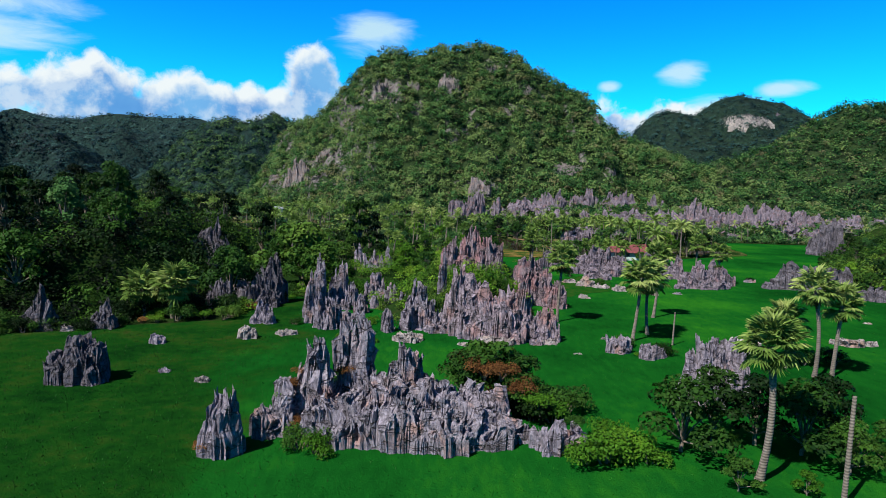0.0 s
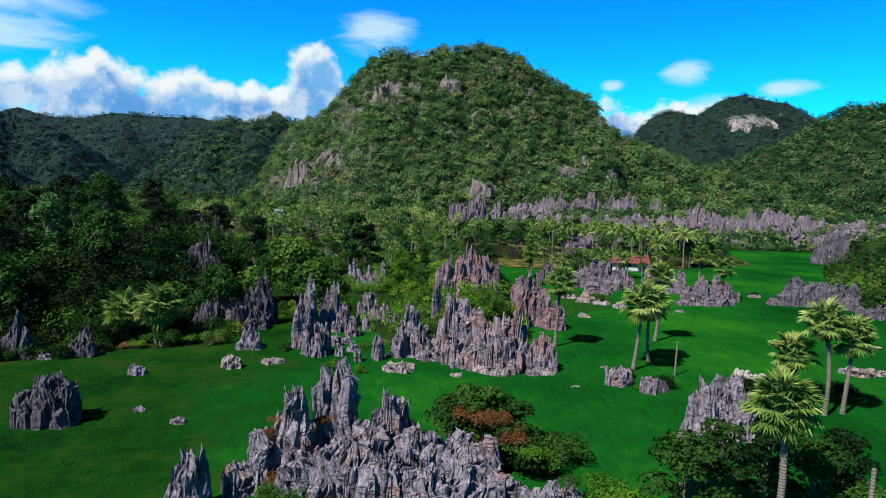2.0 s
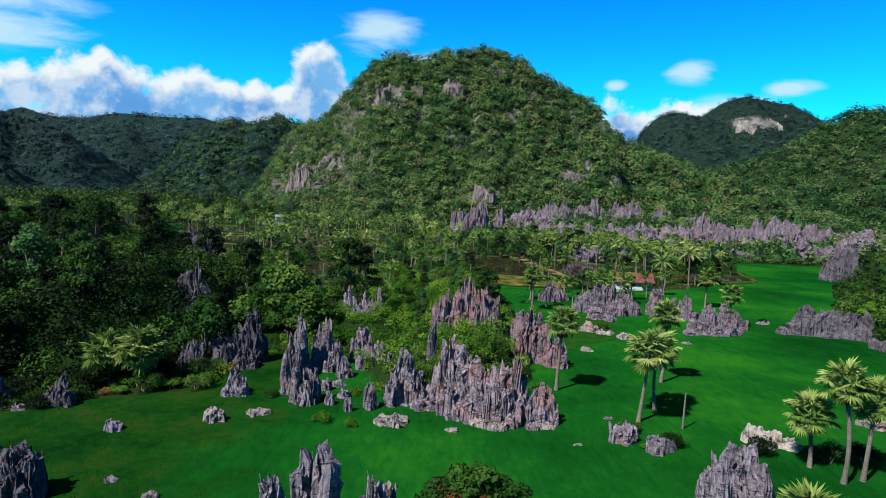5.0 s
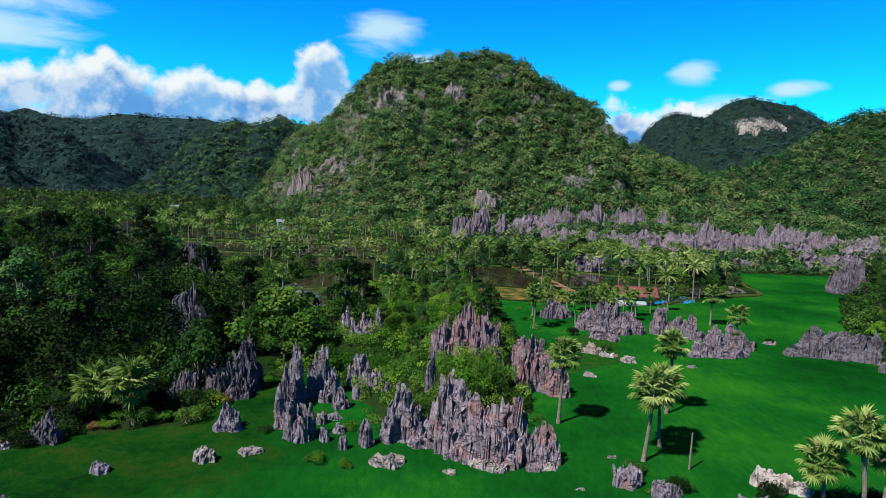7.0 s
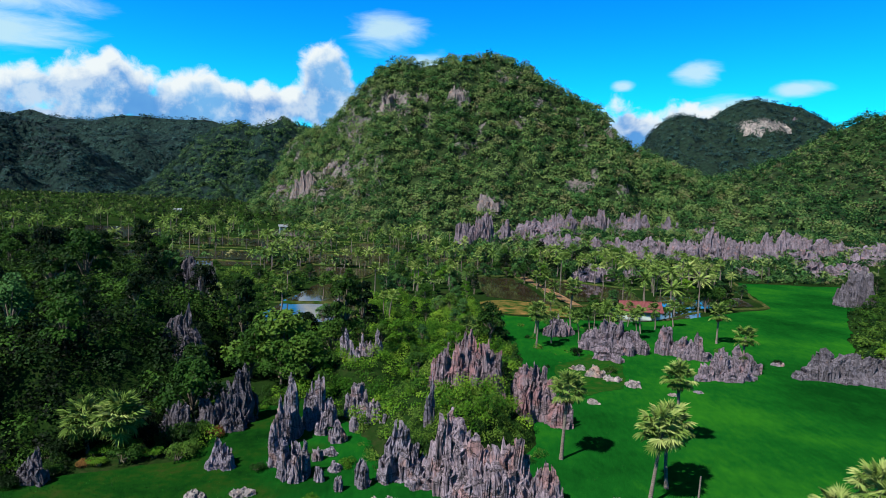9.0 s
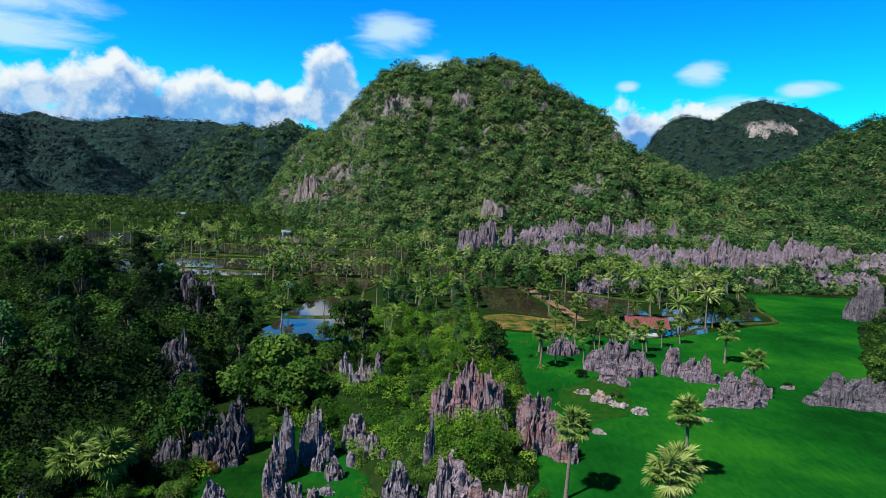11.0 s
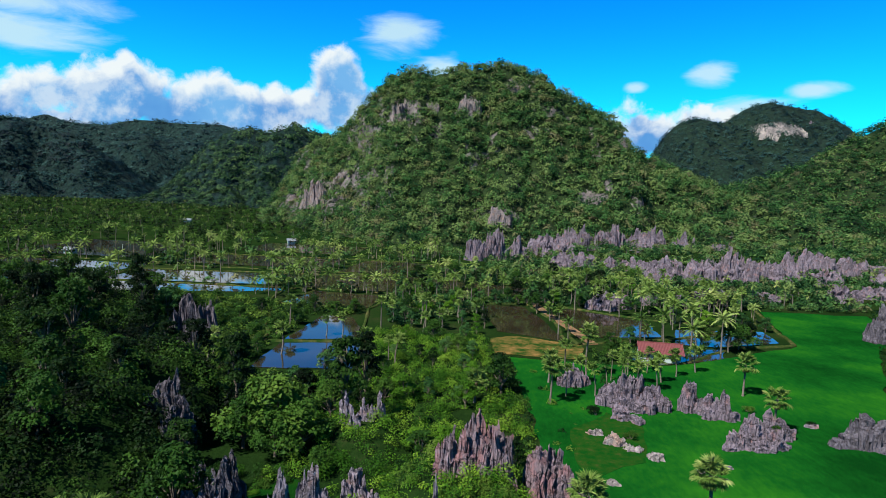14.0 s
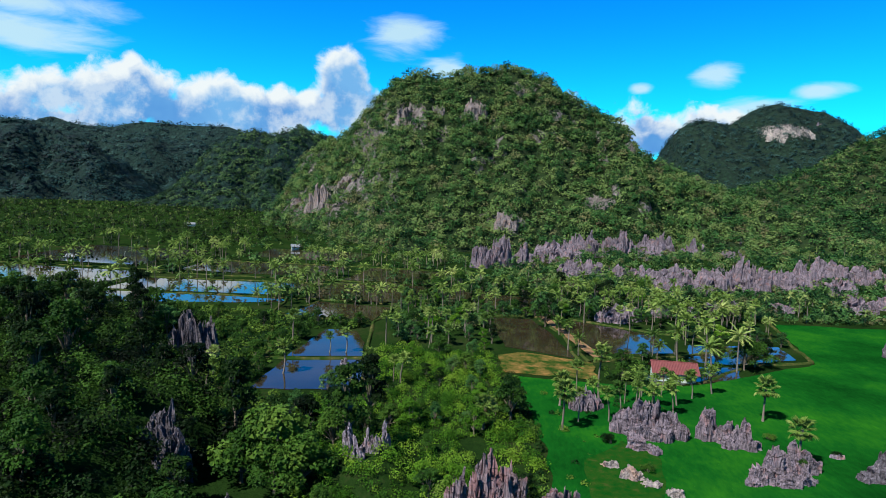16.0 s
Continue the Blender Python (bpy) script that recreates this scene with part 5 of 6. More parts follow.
# pale cliff of the far crag
for k, (x, z, w, h) in enumerate(((948, 262, 40, 46), (978, 256, 46, 64), (1012, 264, 44, 48), (1046, 268, 42, 40), (1120, 300, 40, 30))):
    front = CRAG[:, CRAG.shape[1] // 3:].reshape(-1, 3)
    y = front[np.argmin((front[:, 0] - x) ** 2 + (front[:, 2] - z) ** 2 - 0.02 * front[:, 1]), 1]
    crag("cliff", "pale streaked limestone cliff on the distant hill" if k < 4 else "grey bare limestone shoulder on the distant hill", x, float(y) + 4, w, w * 0.5, h, 5, 430 + k, ROCK_WHITE if k < 4 else ROCK_RIDGE, 0.8, 0.75, 0.8, category="cliff", group="cliffs of the hill", calm=0.6, lift=z - h * 0.6)

# ---- palms and trees ----
put(lontar(301, 8.8, (0.1, -0.1), 0.84, 64, 0.22), 18.7, 25.6)
put(lontar(302, 8.0, (0.9, 0.3), 1.12), 22.5, 61.8)
put(lontar(303, 7.3, (-0.2, 0.2), 1.15), 25.7, 65.4)
put(lontar(304, 9.2, (0.3, 0.2), 0.95), 30.4, 76.6)
put(lontar(305, 8.8, (0.4, 0.0), 0.98), 15.3, 71.9)
put(lontar(306, 9.0, (-0.4, 0.3), 0.95), 36.6, 48.4)
put(lontar(307, 7.4, (0.6, 0.2), 0.95), 38.8, 49.0)
put(lontar(308, 5.2, (-0.3, 0.2), 1.0), 35.4, 51.4)
put(lontar(309, 7.7, (0.2, 0.0), 1.0, 24), 20.1, 124.5)
put(lontar(310, 6.9, (0.2, 0.2), 1.05, 24), 61.5, 134.0)
put(lontar(311, 6.6, (-0.2, 0.2), 1.0, 24), 57.5, 113.0)
put(lontar(312, 4.4, (0.3, -0.2), 1.35, 46), -36.4, 69.2)
put(lontar(313, 3.8, (-0.3, -0.2), 1.2, 42), -40.2, 69.6)
put(lontar(314, 4.4, (0.3, -0.2), 1.1, 26), 5.5, 123.6)
put(lontar(315, 10.2, (0.2, 0.2), 1.0, 26), 31.0, 142.4)
put(lontar(316, 5.4, (0.2, 0.2), 1.0, 26), 21.8, 137.7)


def bare_trunk(x, y, h, r, label):
    ob = new("dead_trunk", mesh_of("dead_trunk", *tube([(0, 0, -0.3), (0.05, 0, h * 0.5), (0.12, 0.05, h)], [r, r * 0.85, r * 0.7], 8), PALM_BARK, True))
    ob.location = (x, y, 0)
    return tagged(ob, label, "dead trunk")


bare_trunk(26.8, 60.1, 4.2, 0.12, "thin grey dead trunk standing in the rice")
bare_trunk(21.9, 22.3, 6.8, 0.17, "whitish bare dead palm trunk")

FAN_FAR = [far_palm("fan", 320 + k, 6.5 + 1.1 * k, 1.0) for k in range(4)]
COCO_FAR = [far_palm("feather", 330 + k, 7.0 + 1.3 * k, 1.0) for k in range(4)]
for k, ob in enumerate(FAN_FAR):
    put(ob, (29, 33, 38, 26)[k], (138, 133, 138, 142)[k], 0, 40 * k, 0.75)
for k, ob in enumerate(COCO_FAR):
    put(ob, (64, 60, 72, 66)[k], (166, 178, 169, 174)[k], 0, 70 * k)
for x, y, k, s in ((-39.8, 151.3, 0, 0.95), (-45.7, 180.9, 1, 0.95), (-33.2, 170.9, 0, 0.68), (-29.0, 171.6, 0, 0.8)):
    copied(FAN_FAR[k], x, y, 0, 60 * k + x, s)
rock("rock", "small pointed rock standing in the pond", [(-26.7, 156.5, 1.0, 0.9, 3.6, 0.4), (-25.8, 156.2, 0.8, 0.7, 2.2, 0.5)], 70, ROCK, 0.9)
TREES = [
    broad_tree("tree", "spreading green forest tree with a rounded crown", 341, 7.0, 3.6, 1000, 0.33, LEAF),
    broad_tree("tree", "dense dark green forest tree", 342, 7.6, 3.2, 1000, 0.33, LEAF_DARK_SHADED),
    broad_tree("tree", "tall dark green tree hung with creepers", 343, 8.6, 2.8, 1000, 0.33, LEAF_DARK_SHADED),
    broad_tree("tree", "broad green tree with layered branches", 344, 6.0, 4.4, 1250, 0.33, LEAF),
    broad_tree("tree", "yellow-green tree with a loose crown", 345, 6.0, 3.2, 950, 0.32, LEAF_LIGHT),
    broad_tree("tree", "olive-green tree with a ragged crown", 347, 6.4, 3.0, 950, 0.31, LEAF_HILL),
    broad_tree("tree", "small green tree with a ragged crown", 346, 4.8, 2.6, 900, 0.27, LEAF),
]
SHRUBS = [
    shrub("shrub", "low dark green leafy shrub", 351, 1.5, 1.8, 700, 0.13, LEAF),
    shrub("shrub", "low yellow-green leafy shrub", 352, 1.3, 1.4, 620, 0.12, LEAF_LIGHT),
    shrub("shrub", "dense dark green bushy thicket", 353, 1.8, 2.2, 700, 0.15, LEAF_DARK_SHADED),
    shrub("shrub", "withered rust-brown leafless shrub", 354, 1.2, 1.2, 560, 0.11, LEAF_DRY),
]
for k, (ob, (x, y, s)) in enumerate(zip(TREES, ((-20, 112, 1.0), (-36, 90, 1.0), (-50, 100, 1.0), (-26, 100, 1.9), (-8, 122, 1.0), (-30, 126, 0.8), (-3, 90, 0.9)))):
    put(ob, x, y, float(terrain([x], [y])[0]), 50 * k, s)
for k, (ob, (x, y, z, s)) in enumerate(zip(SHRUBS, ((5.2, 37.2, 0.0, 1.5), (9.6, 27.6, 0.0, 1.7), (6.6, 35.4, 0.0, 1.2), (1.6, 37.4, 3.2, 1.5)))):
    put(ob, x, y, z, 30 * k, s)
# bushes on and round the near rocks
for kind, x, y, z, s in ((3, 3.0, 36.8, 1.2, 1.3), (3, -12.4, 33.4, 2.8, 0.7), (3, -12.0, 34.8, 3.4, 0.6), (1, -12.9, 32.4, 2.4, 0.5), (3, -8.9, 34.9, 3.4, 0.7), (1, -9.6, 33.6, 3.4, 0.45), (0, -1.4, 35.4, 1.2, 0.9), (0, 0.6, 35.2, 0.3, 0.9), (3, 1.8, 35.2, 0.6, 1.0), (0, 4.8, 38.4, 0.0, 1.7), (2, 3.0, 38.8, 0.0, 1.5), (1, 6.8, 35.0, 0.0, 1.2), (1, 10.4, 31.6, 0.0, 1.2), (0, 3.8, 38.2, 0.0, 1.5), (0, 6.4, 38.6, 0.0, 1.2), (3, 7.6, 37.0, 0.0, 0.9), (0, 0.4, 37.8, 3.0, 1.0), (1, 8.0, 36.0, 0.0, 0.9), (1, -9.6, 28.0, 0.0, 1.1), (0, -10.8, 28.6, 0.0, 0.9), (3, -11.8, 31.4, 0.6, 0.8),
                         (1, 10.8, 28.6, 0.0, 1.5), (1, 8.2, 27.4, 0.0, 1.2), (3, -17.0, 27.6, 0.4, 0.7), (3, -9.4, 35.4, 1.8, 0.9), (0, 2.2, 38.8, 1.2, 1.8), (0, 4.4, 37.0, 1.0, 1.7), (3, 2.2, 36.2, 3.2, 1.2), (3, 3.4, 35.4, 3.4, 1.1), (3, 4.6, 34.6, 2.2, 1.2), (1, 6.2, 33.4, 1.4, 1.1), (1, 7.4, 34.4, 0.2, 1.3), (1, 6.6, 37.0, 0.0, 1.5), (0, 8.6, 36.4, 0.0, 1.3), (3, 6.0, 35.6, 0.6, 1.0), (1, 9.6, 38.0, 0.0, 0.9), (1, 5.4, 39.4, 0.0, 1.4), (0, 7.8, 39.0, 0.0, 1.0), (3, 4.6, 36.4, 0.8, 1.0), (2, 5.8, 34.4, 0.0, 0.8), (0, -7.4, 37.0, 0.0, 1.2), (1, -11.4, 34.6, 0.0, 0.8), (0, 7.6, 29.0, 2.0, 0.5), (1, 12.4, 27.6, 0.0, 1.2), (1, -6.6, 36.2, 0.2, 0.9), (0, 20.8, 59.2, 0.0, 0.8), (2, 23.6, 56.0, 0.0, 0.8), (0, 24.8, 55.2, 0.0, 0.5), (1, 21.2, 54.6, 0.0, 0.5),
                         (1, -12.2, 59.4, 0.0, 0.9), (1, -9.0, 58.0, 0.0, 0.7), (0, -19.6, 66.0, 0.0, 0.6), (1, -10.0, 68.0, 0.0, 0.8), (2, 31.4, 54.6, 0.0, 1.0), (0, 38.0, 52.6, 0.0, 1.1), (2, 41.0, 52.0, 0.0, 1.0), (2, 28.0, 119.0, 0.0, 0.9), (0, 31.0, 108.4, 0.0, 0.8), (0, 52.5, 104.0, 4.4, 0.5), (0, 57.8, 124.6, 0.0, 0.8), (2, 66.4, 118.4, 0.0, 0.6)):
    copied(SHRUBS[kind], x, y, z, x * 50, s)
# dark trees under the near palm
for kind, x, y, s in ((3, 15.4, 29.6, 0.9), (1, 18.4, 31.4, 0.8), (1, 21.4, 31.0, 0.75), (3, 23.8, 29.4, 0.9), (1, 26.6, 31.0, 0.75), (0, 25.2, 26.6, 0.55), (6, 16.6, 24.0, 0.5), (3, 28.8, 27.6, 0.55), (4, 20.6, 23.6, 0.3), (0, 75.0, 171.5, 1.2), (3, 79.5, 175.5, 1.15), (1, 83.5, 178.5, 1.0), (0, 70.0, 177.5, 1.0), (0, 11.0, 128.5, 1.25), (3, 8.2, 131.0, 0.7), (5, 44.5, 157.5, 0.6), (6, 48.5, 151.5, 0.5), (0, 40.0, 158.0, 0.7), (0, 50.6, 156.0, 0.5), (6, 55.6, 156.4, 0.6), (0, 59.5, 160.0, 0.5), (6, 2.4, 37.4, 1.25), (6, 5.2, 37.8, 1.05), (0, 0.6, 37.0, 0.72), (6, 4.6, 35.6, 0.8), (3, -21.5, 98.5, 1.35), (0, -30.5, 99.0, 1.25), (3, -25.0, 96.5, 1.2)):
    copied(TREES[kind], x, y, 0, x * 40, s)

rng = np.random.RandomState(77)
taken = [(-26, 100, 7.0), (-38, 131, 6.0), (-30, 131, 6.0), (-23, 131, 5.0), (-26, 123, 5.0), (-34, 123, 5.0), (-42, 124, 5.0), (-40, 92, 4.5), (-36, 86, 4.0), (-44, 95, 3.5), (-13, 99, 3.5), (-13, 95, 2.5), (-66, 152, 4.0), (-60, 153, 4.0), (4, 76, 5.0), (4, 84, 5.0), (12, 84, 4.5), (-2, 78, 3.5), (10, 78, 4.0), (53, 156, 4.0)]


def scatter(pool, weights, region, count, gap, low, high, tall=0.0, z=0.0, clear=True):
    """Strews copies over a polygon, clear of ponds and field and of one another."""
    xs, ys = zip(*region)
    made = 0
    for _ in range(count * 12):
        x, y = min(xs) + rng.rand() * (max(xs) - min(xs)), min(ys) + rng.rand() * (max(ys) - min(ys))
        if not inside([x], [y], region)[0]:
            continue
        if clear and (inside([x], [y], FIELD)[0] or any(inside([x], [y], q)[0] for q in PONDS)):
            continue
        if any((x - a) ** 2 + (y - b) ** 2 < (gap * 0.5 + g) ** 2 for a, b, g in taken):
            continue
        taken.append((x, y, gap * 0.5))
        copied(pool[rng.choice(len(pool), p=weights)], x, y, float(terrain([x], [y])[0]) - 0.1, rng.rand() * 360, low + (high - low) * rng.rand(), 1 + tall * (rng.rand() - 0.3))
        made += 1
        if made >= count:
            break


# palm grove round the house and ponds
for x, y, k, s in ((30, 130, 1, 0.75), (36, 134, 2, 0.7), (40, 133, 0, 0.85), (44, 135, 1, 0.75), (24, 129, 3, 0.6), (41, 139, 2, 0.7), (47, 141, 0, 0.8), (36, 141, 3, 0.6), (52, 146, 1, 0.7), (46, 148, 2, 0.6), (58, 150, 0, 0.8), (41, 146, 1, 0.75)):
    copied(FAN_FAR[k], x, y, 0, 60 * k + x, s)
    taken.append((x, y, 1.2))
scatter(TREES, (0.14, 0.38, 0.3, 0.12, 0.0, 0.04, 0.02), [(-110, 66), (-47, 62), (-30, 72), (-28, 84), (-20, 92), (-14, 100), (-14, 134), (-52, 136), (-62, 150), (-110, 190), (-150, 200), (-160, 90)], 100, 5.6, 0.9, 1.5, 0.4)
scatter(TREES, (0.2, 0.05, 0.05, 0.1, 0.25, 0.15, 0.2), [(-18, 92), (-6, 78), (2, 74), (12, 90), (14, 122), (12, 160), (8, 175), (-18, 180), (-20, 140), (-14, 134)], 28, 3.4, 0.5, 0.9, 0.3)
scatter(SHRUBS, (0.4, 0.3, 0.25, 0.05), [(-75, 58), (-47, 57), (-28, 66), (-24, 84), (-18, 92), (-32, 90), (-44, 68), (-75, 66)], 70, 1.8, 0.6, 1.4)
scatter(TREES, (0.2, 0.05, 0.05, 0.1, 0.2, 0.2, 0.2), [(80, 112), (90, 130), (120, 178), (142, 200), (158, 236), (230, 240), (200, 80), (100, 84), (80, 98)], 34, 5.0, 0.6, 0.95, 0.3)
scatter(FAN_FAR + TREES[4:] + SHRUBS[:2], (0.14, 0.12, 0.12, 0.12, 0.1, 0.1, 0.1, 0.1, 0.1), [(-20, 182), (8, 176), (12, 230), (-20, 238)], 46, 3.2, 0.55, 0.9)
scatter(TREES[:2] + TREES[3:], (0.2, 0.2, 0.2, 0.1, 0.15, 0.15), [(-112, 170), (-64, 168), (-52, 140), (-50, 160), (-62, 216), (-112, 222)], 18, 4.8, 0.6, 0.95)
scatter(COCO_FAR + FAN_FAR, (0.16, 0.16, 0.14, 0.1, 0.14, 0.12, 0.1, 0.08), [(-70, 208), (-58, 218), (-20, 240), (35, 238), (60, 214), (100, 206), (112, 240), (90, 300), (-10, 300), (-80, 300)], 130, 3.0, 0.6, 0.9)
scatter(TREES[4:] + SHRUBS[:3], (0.2, 0.25, 0.25, 0.1, 0.1, 0.1), [(-20, 180), (35, 205), (60, 212), (110, 238), (150, 238), (160, 290), (-10, 300), (-30, 230)], 24, 4.0, 0.6, 1.0)

scatter(COCO_FAR + FAN_FAR + TREES[4:], (0.07, 0.07, 0.05, 0.05, 0.09, 0.08, 0.06, 0.05, 0.12, 0.18, 0.18), [(8, 196), (36, 170), (66, 180), (100, 200), (110, 232), (90, 262), (0, 262), (-14, 230)], 90, 2.6, 0.6, 0.95)
scatter(FAN_FAR + TREES[3:], (0.15, 0.15, 0.15, 0.11, 0.11, 0.11, 0.11, 0.11), [(-58, 128), (-46, 133), (-30, 128), (-14, 134), (-12, 150), (-19, 152), (-20, 141), (-50, 138), (-52, 150)], 12, 2.6, 0.6, 0.95)
for x, y, kind, s in ((-50, 163, 3, 0.8), (-47, 172, 0, 0.8), (-45, 184, 3, 0.75), (-44, 204, 0, 0.8), (-37, 204, 6, 0.8), (-31, 203, 0, 0.7), (-47, 146, 3, 0.8), (-46, 153, 0, 0.6)):
    copied(TREES[kind], x, y, 0, x * 40, s)
scatter(COCO_FAR + TREES[:1], (0.27, 0.27, 0.24, 0.18, 0.04), [(-240, 236), (-60, 240), (-10, 240), (-8, 300), (-8, 400), (-240, 420)], 120, 4.0, 0.7, 1.05)

scatter(TREES, (0.3, 0.2, 0.05, 0.15, 0.1, 0.1, 0.1), [(-18, 182), (8, 178), (60, 214), (110, 238), (92, 290), (-20, 296)], 46, 4.2, 0.75, 1.15, 0.3)
# tall trees on the crest of the wooded rise
scatter(TREES, (0.35, 0.2, 0.1, 0.25, 0.0, 0.1, 0.0), [(-150, 170), (-66, 148), (-64, 172), (-112, 196), (-150, 206)], 30, 4.6, 1.0, 1.35, 0.3)

# ---- house ----


def house(x, y, turn, label, roof_mat, wall_mat, long=9.0, wide=6.0, high=2.6, rise=1.9):
    top = new("house")
    tagged(top, label, "house", "houses")
    put(top, x, y, 0, turn)
    a, b = long / 2, wide / 2
    part("wall", mesh_of("wall", *boxes((-a, -b, 0.5, a, -b + 0.15, high), (-a, b - 0.15, 0.5, a, b, high), (-a, -b + 0.15, 0.5, -a + 0.15, b - 0.15, high), (a - 0.15, -b + 0.15, 0.5, a, b - 0.15, high), (-a, -b, -0.2, a, b, 0.496)), wall_mat), top)
    for side in (-1, 1):
        v = np.array([(sx * (a - 0.05) + d, yy, zz) for sx, d in ((side, 0), (side, -0.12 * side)) for yy, zz in ((-b, high + 0.004), (b, high + 0.004), (0, high + rise - 0.1), (0, high + rise - 0.1))], float)
        part("gable", mesh_of("gable", v, np.array([(0, 1, 2, 3), (4, 5, 6, 7), (0, 1, 5, 4), (1, 2, 6, 5), (2, 0, 4, 6)]), wall_mat), top)
        # corrugated sheet of the roof
        u = np.arange(-a - 0.7, a + 0.7, 0.09)
        w = np.linspace(0, 1, 4)
        U, Wd = np.meshgrid(u, w, indexing="ij")
        ripple = 0.03 * np.sin(U * 2 * math.pi / 0.36)
        Z = high + rise - (rise + 0.45) * Wd + ripple + 0.05
        Y = side * (b + 0.75) * Wd
        v = np.stack([U, Y, Z], -1).reshape(-1, 3)
        f = grid_faces(*U.shape)
        v2 = v - (0, 0, 0.04)
        part("roof", mesh_of("roof", *join([(v, f), (v2, f[:, ::-1])]), roof_mat), top)
    part("ridge_cap", mesh_of("ridge_cap", *tube([(-a - 0.7, 0, high + rise + 0.06), (a + 0.7, 0, high + rise + 0.06)], [0.13, 0.13], 8), roof_mat), top)
    win = part("window", mesh_of("window", *boxes((-0.55, -b - 0.03, 1.2, 0.55, -b + 0.02, 2.2)), DARK), top)
    part("frame", mesh_of("frame", *boxes((-0.63, -b - 0.06, 1.12, 0.63, -b - 0.034, 1.2), (-0.63, -b - 0.06, 2.2, 0.63, -b - 0.034, 2.28), (-0.63, -b - 0.06, 1.2, -0.55, -b - 0.034, 2.2), (0.55, -b - 0.06, 1.2, 0.63, -b - 0.034, 2.2)), WOOD), win)
    part("window", mesh_of("window", *boxes((a - 0.02, -0.5, 1.2, a + 0.03, 0.5, 2.2)), DARK), top)
    part("door", mesh_of("door", *boxes((-a + 1.2, -b - 0.04, 0.5, -a + 2.1, -b + 0.02, 2.5)), WOOD), top)
    return top


house(53.0, 161.0, -8, "white plastered house with a rusty red corrugated roof", ROOF, PAINT, 9.6, 5.6, 2.6, 1.7)
house(-114, 434, 20, "small white hut with a grey zinc roof", ROOF_GREY, PAINT, 5.0, 3.8, 2.3, 1.1)
house(-205, 330, -10, "small far hut with a pale zinc roof", ROOF_GREY, PAINT, 5.0, 3.8, 2.3, 1.1)
house(-270, 620, 12, "small far hut with a pale zinc roof", ROOF_GREY, PAINT, 7, 5, 2.4, 1.3)

# ---- poles ----


def pole(x, y, h, label):
    top = new("lamp_post")
    top.location = (x, y, 0)
    tagged(top, label, "post", "posts by the ponds")
    part("shaft", mesh_of("shaft", *tube([(0, 0, -0.3), (0, 0, h)], [0.09, 0.06], 8), PAINT, True), top)
    part("head", mesh_of("head", *boxes((-0.35, -0.12, h, 0.35, 0.12, h + 0.14)), PAINT), top)
    return top


pole(-137, 238, 6.5, "white post standing beside the fish ponds")
pole(-172, 322, 6.5, "white post standing beside the fish ponds")

# ---- far palm groves and thickets of the plain ----
rng = np.random.RandomState(91)
k = 22000
px = -900 + 1400 * rng.rand(k)
py = 240 + 900 * rng.rand(k) ** 1.35
ok = ~inside(px, py, FIELD)
for q in PONDS:
    ok &= ~inside(px, py, q)
ok &= fbm(np.c_[px * 0.02, py * 0.02, px * 0], 3) > 0.3
ok &= np.abs(px) < 0.85 * py + 60
spots = np.c_[px, py, 0 * px][ok]
wood = np.c_[spots[::2, :2], terrain(spots[::2, 0], spots[::2, 1]) - 0.6]
# shade over the left plain is put in by giving those thickets darker leaves
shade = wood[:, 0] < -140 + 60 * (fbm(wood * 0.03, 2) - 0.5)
forest("woods", "thickets and tree clumps over the far plain, darkened for shade", wood[shade], 1.6, 4.0, 15, LEAF_DARK_SHADED, 8, 0.4, 0.36)
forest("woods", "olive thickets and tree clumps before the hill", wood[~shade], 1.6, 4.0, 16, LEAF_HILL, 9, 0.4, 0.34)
# far palms: a slim trunk and a burst of fronds each
grove = spots[1::2]
burst, stems = [], []
for x, y, z in grove[::6]:
    z = float(terrain([x], [y])[0])
    h = z + 3.5 + 4 * rng.rand()
    a = rng.rand(14) * 6.283
    lift = rng.rand(14) * 1.9 - 0.75
    length = 2.0 + 0.8 * rng.rand(14)
    d = np.stack([np.cos(a) * np.cos(lift), np.sin(a) * np.cos(lift), np.sin(lift)], 1) * length[:, None]
    s = np.stack([-np.sin(a), np.cos(a), 0 * a], 1) * 0.42
    hub = np.array((x, y, h))
    v = np.stack([np.repeat(hub[None], 14, 0), hub + d * 0.6 + s, hub + d - (0, 0, 0.5), hub + d * 0.6 - s], 1).reshape(-1, 3)
    burst.append((v, np.arange(56).reshape(-1, 4)))
    stems.append(tube([(x, y, z - 0.2), (x + 0.2, y, (z + h) * 0.5), (x, y, h)], [0.2, 0.15, 0.13], 4))
tagged(new("palm_grove", mesh_of("palm_grove", *join(burst), PALM_FAR)), "far grove of coconut palm heads over the plain", "palm grove", kind="stuff")
tagged(new("palm_trunks", mesh_of("palm_trunks", *join(stems), PALM_BARK)), "slim trunks of the far palm grove", "palm grove", kind="stuff")

# ---- undergrowth of the wooded rises ----
rng = np.random.RandomState(93)
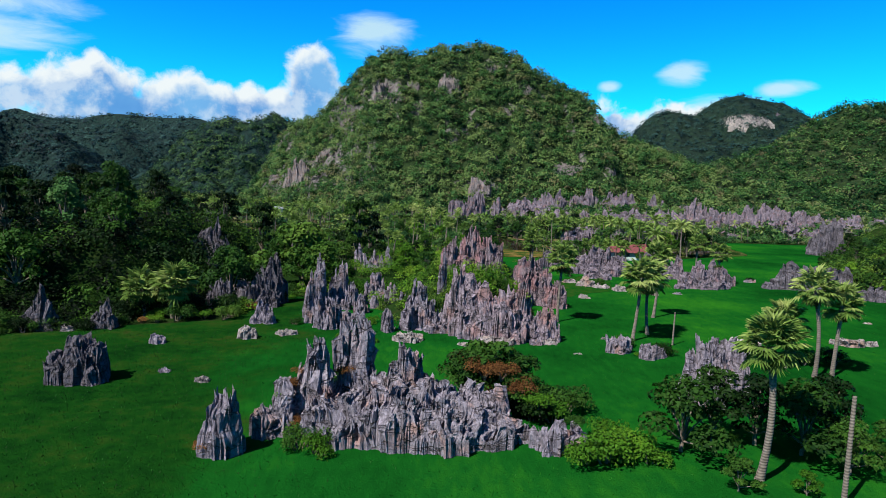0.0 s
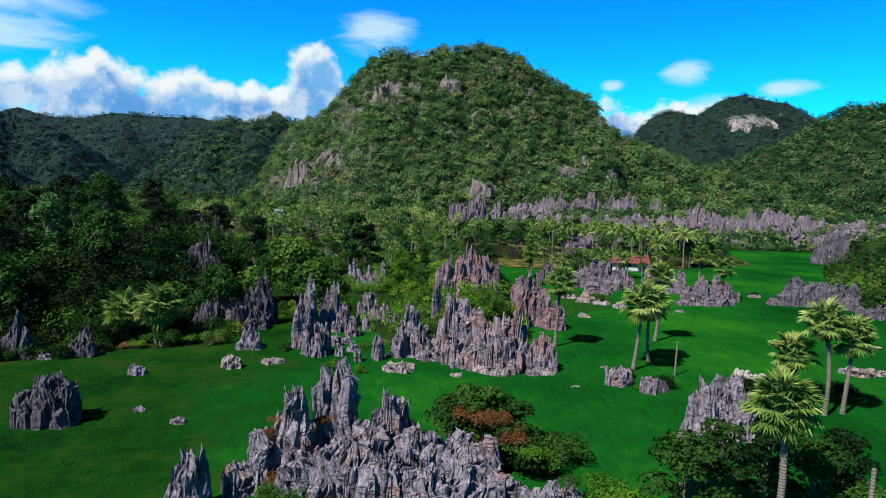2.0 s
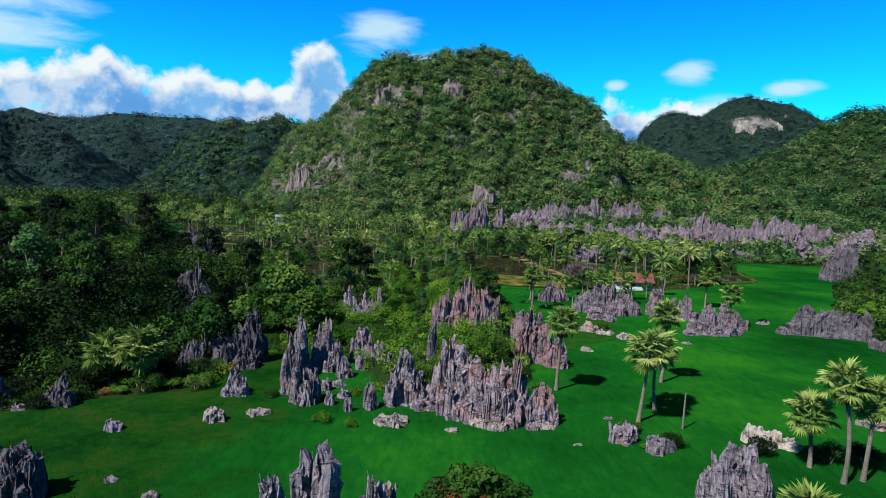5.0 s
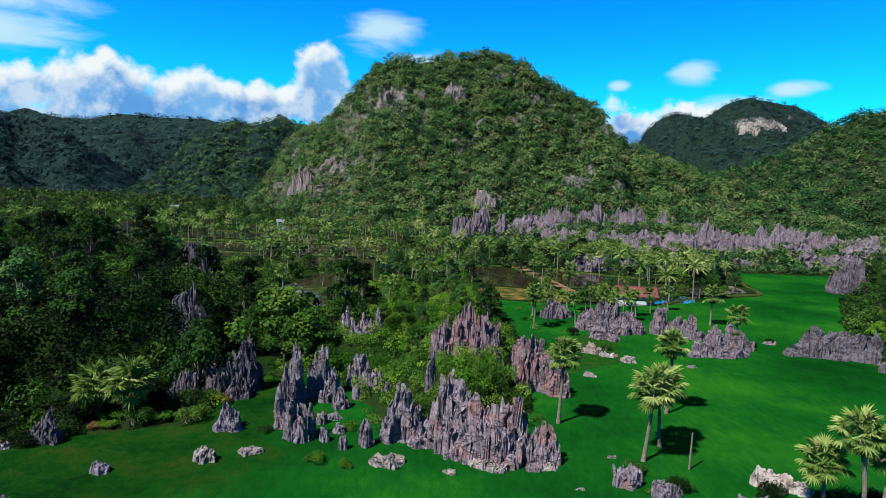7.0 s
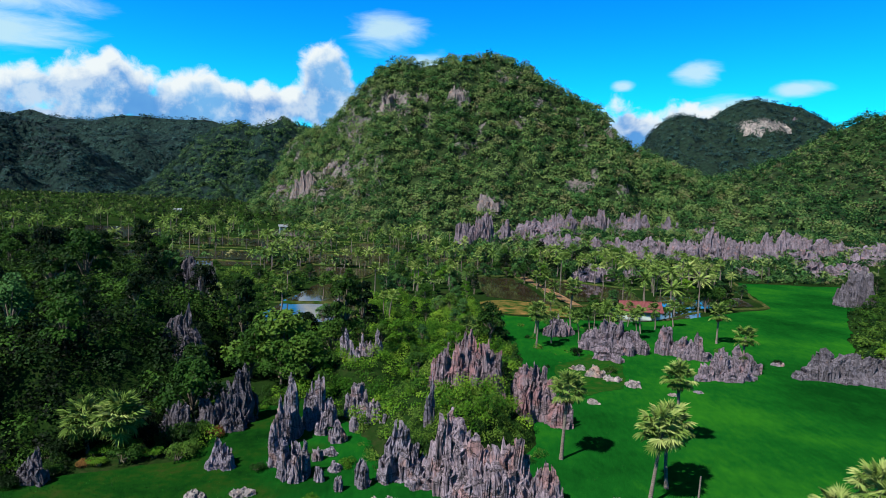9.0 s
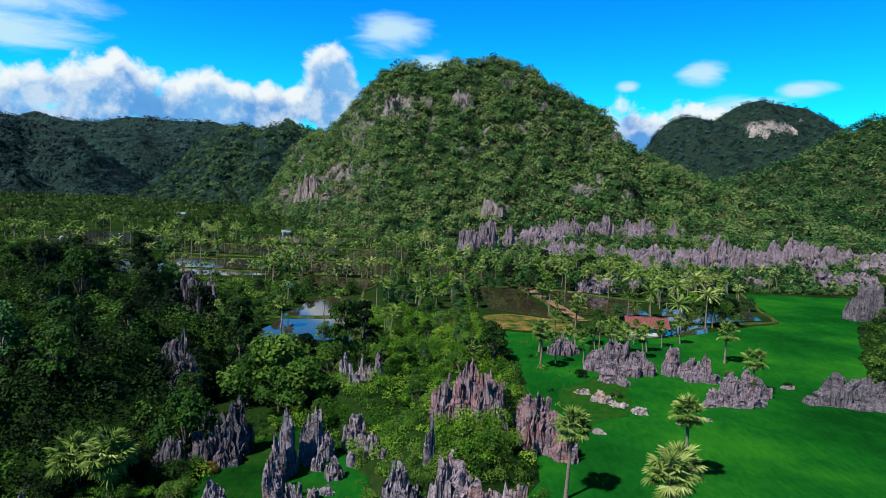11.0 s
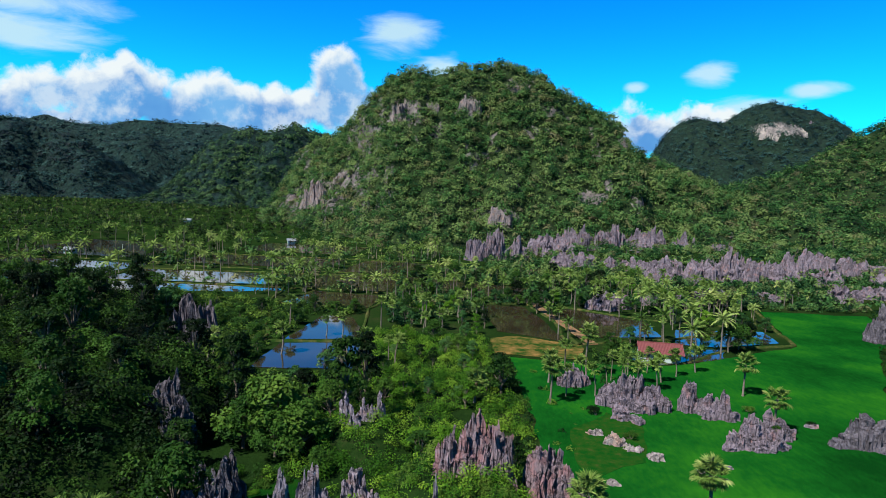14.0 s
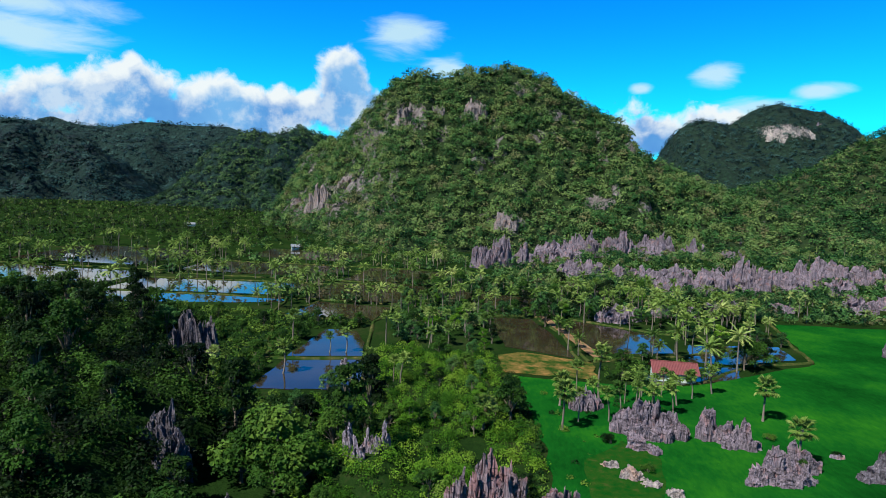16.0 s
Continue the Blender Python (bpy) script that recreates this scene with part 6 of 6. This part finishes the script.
for poly, count, low, high, mat, label in (
        ([(-115, 62), (-52, 62), (-40, 68), (-32, 80), (-35, 100), (-32, 116), (-50, 132), (-60, 146), (-64, 172), (-115, 185)], 1250, 1.1, 3.0, LEAF_DARK_SHADED, "dense undergrowth and creepers on the wooded rise"),
        ([(-6, 66.5), (4, 66.2), (10, 68), (14, 74), (12, 78), (6, 77), (-3, 77), (-10, 76)], 230, 0.5, 1.1, LEAF, "green bushes over the central rocks"),
        ([(-10, 78), (-3, 79), (-1, 84), (8, 87), (16, 87), (14, 94), (4, 99), (-8, 96)], 150, 0.7, 1.5, LEAF, "green bushes behind the central rocks"),
        ([(2, 75), (9, 74), (12, 78), (10, 82.5), (2, 82), (-1, 80)], 110, 0.5, 1.1, LEAF, "leafy bushes below the rusty rock"),
        ([(79, 113), (90, 129), (119, 177), (140, 197), (154, 234), (162, 240), (158, 200), (128, 165), (100, 122), (84, 100), (78, 97)], 420, 0.8, 2.0, LEAF, "green bushes along the field edge"),
        ([(-95, 48), (-62, 54), (-47, 59), (-40, 64), (-42, 72), (-95, 74)], 420, 0.7, 1.7, LEAF_DARK_SHADED, "bushes where the forest meets the grass"),
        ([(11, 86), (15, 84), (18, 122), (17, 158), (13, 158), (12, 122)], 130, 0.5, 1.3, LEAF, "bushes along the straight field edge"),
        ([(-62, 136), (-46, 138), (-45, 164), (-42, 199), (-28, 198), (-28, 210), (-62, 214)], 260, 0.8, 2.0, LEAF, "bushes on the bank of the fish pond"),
        ([(-130, 50), (-60, 54), (-47, 60), (-30, 72), (-36, 84), (-130, 92)], 600, 0.7, 1.8, LEAF_DARK_SHADED, "bushes along the forest foot, darkened for shade"),
        (RISES[1][0], 900, 0.9, 2.6, LEAF, "green scrub on the wooded rise"),
        ([(-30, 70), (-4, 70), (8, 70), (14, 84), (14, 122), (10, 176), (-20, 180), (-20, 140), (-30, 132), (-30, 112), (-22, 94)], 1000, 0.7, 1.9, LEAF_LIGHT, "yellow-green scrub between the rocks"),
        ([(-52, 112), (-14, 110), (-16, 138), (-50, 136)], 220, 0.6, 1.5, LEAF, "low green scrub before the pond"),
        ([(-20, 182), (35, 232), (112, 238), (160, 240), (180, 330), (-30, 330)], 1500, 1.0, 2.6, LEAF_HILL, "scrub among the palms"),
        ([(-112, 168), (-64, 164), (-52, 136), (-50, 160), (-64, 220), (-112, 226)], 320, 0.9, 2.2, LEAF, "green scrub beside the pond"),
        ([(15, 90), (24, 100), (30, 122), (46, 140), (46, 152), (20, 156), (16, 122)], 60, 0.4, 1.1, LEAF, "low bushes between the rocks"),
        ([(38, 148), (62, 150), (64, 157), (80, 170), (66, 182), (44, 176), (36, 166)], 70, 0.6, 1.5, LEAF, "garden bushes round the house"),
        ([(50, 300), (110, 285), (210, 305), (320, 350), (330, 430), (20, 440), (10, 380)], 1500, 1.4, 3.4, LEAF_HILL, "olive scrub between the rock towers")):
    xs, ys = np.array(poly).T
    qx, qy = min(xs) + rng.rand(count * 4) * (max(xs) - min(xs)), min(ys) + rng.rand(count * 4) * (max(ys) - min(ys))
    ok = inside(qx, qy, poly) & (~inside(qx, qy, FIELD) | (count in (60, 230, 110)))
    for q in PONDS:
        ok &= ~inside(qx, qy, q)
    qx, qy = qx[ok][:count], qy[ok][:count]
    forest("undergrowth", label, np.c_[qx, qy, terrain(qx, qy) - 0.7], low, high, 80 if ys.min() < 80 else 38, mat, 100 + count, 0.45, 0.152 if ys.min() < 80 else 0.28)

# ---- rice ----
rng = np.random.RandomState(95)
k = 150000
qx, qy = -60 + 145 * rng.rand(k), 14 + 112 * rng.rand(k) ** 1.15
ok = inside(qx, qy, FIELD)
qx, qy = qx[ok][:30000], qy[ok][:30000]
k = len(qx)
a, w, h = rng.rand(k) * 3.1416, 0.014 + 0.02 * rng.rand(k), 0.06 + 0.08 * rng.rand(k)
dx, dy = np.cos(a) * w, np.sin(a) * w
tilt = rng.normal(size=(k, 2)) * 0.05
base = np.full(k, 0.2)
v = np.stack([np.c_[qx - dx, qy - dy, base], np.c_[qx + dx, qy + dy, base], np.c_[qx + dx * 0.7 + tilt[:, 0], qy + dy * 0.7 + tilt[:, 1], base + h], np.c_[qx - dx * 0.7 + tilt[:, 0], qy - dy * 0.7 + tilt[:, 1], base + h * 0.9]], 1).reshape(-1, 3)
tagged(new("rice_plants", mesh_of("rice_plants", v, np.arange(4 * k).reshape(-1, 4), BLADE)), "tufts of young green rice in the paddy", "rice", kind="stuff")

# ---- rough grass at the forest side ----
rng = np.random.RandomState(97)
k = 110000
qx, qy = -92 + 92 * rng.rand(k), 12 + 50 * rng.rand(k)
ok = inside(qx, qy, FIELD) & (0.5 * fbm(np.c_[qx * 0.07, qy * 0.07, 0 * qx], 3) + 0.3 * rng.rand(k) + (qx + 16) * 0.014 < 0.4)
qx, qy = qx[ok][:26000], qy[ok][:26000]
k = len(qx)
a, w, h = rng.rand(k) * 3.1416, 0.012 + 0.02 * rng.rand(k), 0.06 + 0.09 * rng.rand(k)
dx, dy = np.cos(a) * w, np.sin(a) * w
tilt = rng.normal(size=(k, 2)) * 0.05
base = np.full(k, 0.2)
v = np.stack([np.c_[qx - dx, qy - dy, base], np.c_[qx + dx, qy + dy, base], np.c_[qx + dx * 0.7 + tilt[:, 0], qy + dy * 0.7 + tilt[:, 1], base + h], np.c_[qx - dx * 0.7 + tilt[:, 0], qy - dy * 0.7 + tilt[:, 1], base + h * 0.9]], 1).reshape(-1, 3)
tagged(new("rough_grass", mesh_of("rough_grass", v, np.arange(4 * k).reshape(-1, 4), ROUGH_BLADE)), "rank grass at the forest side of the paddy, darkened for shade", "grass", kind="stuff")
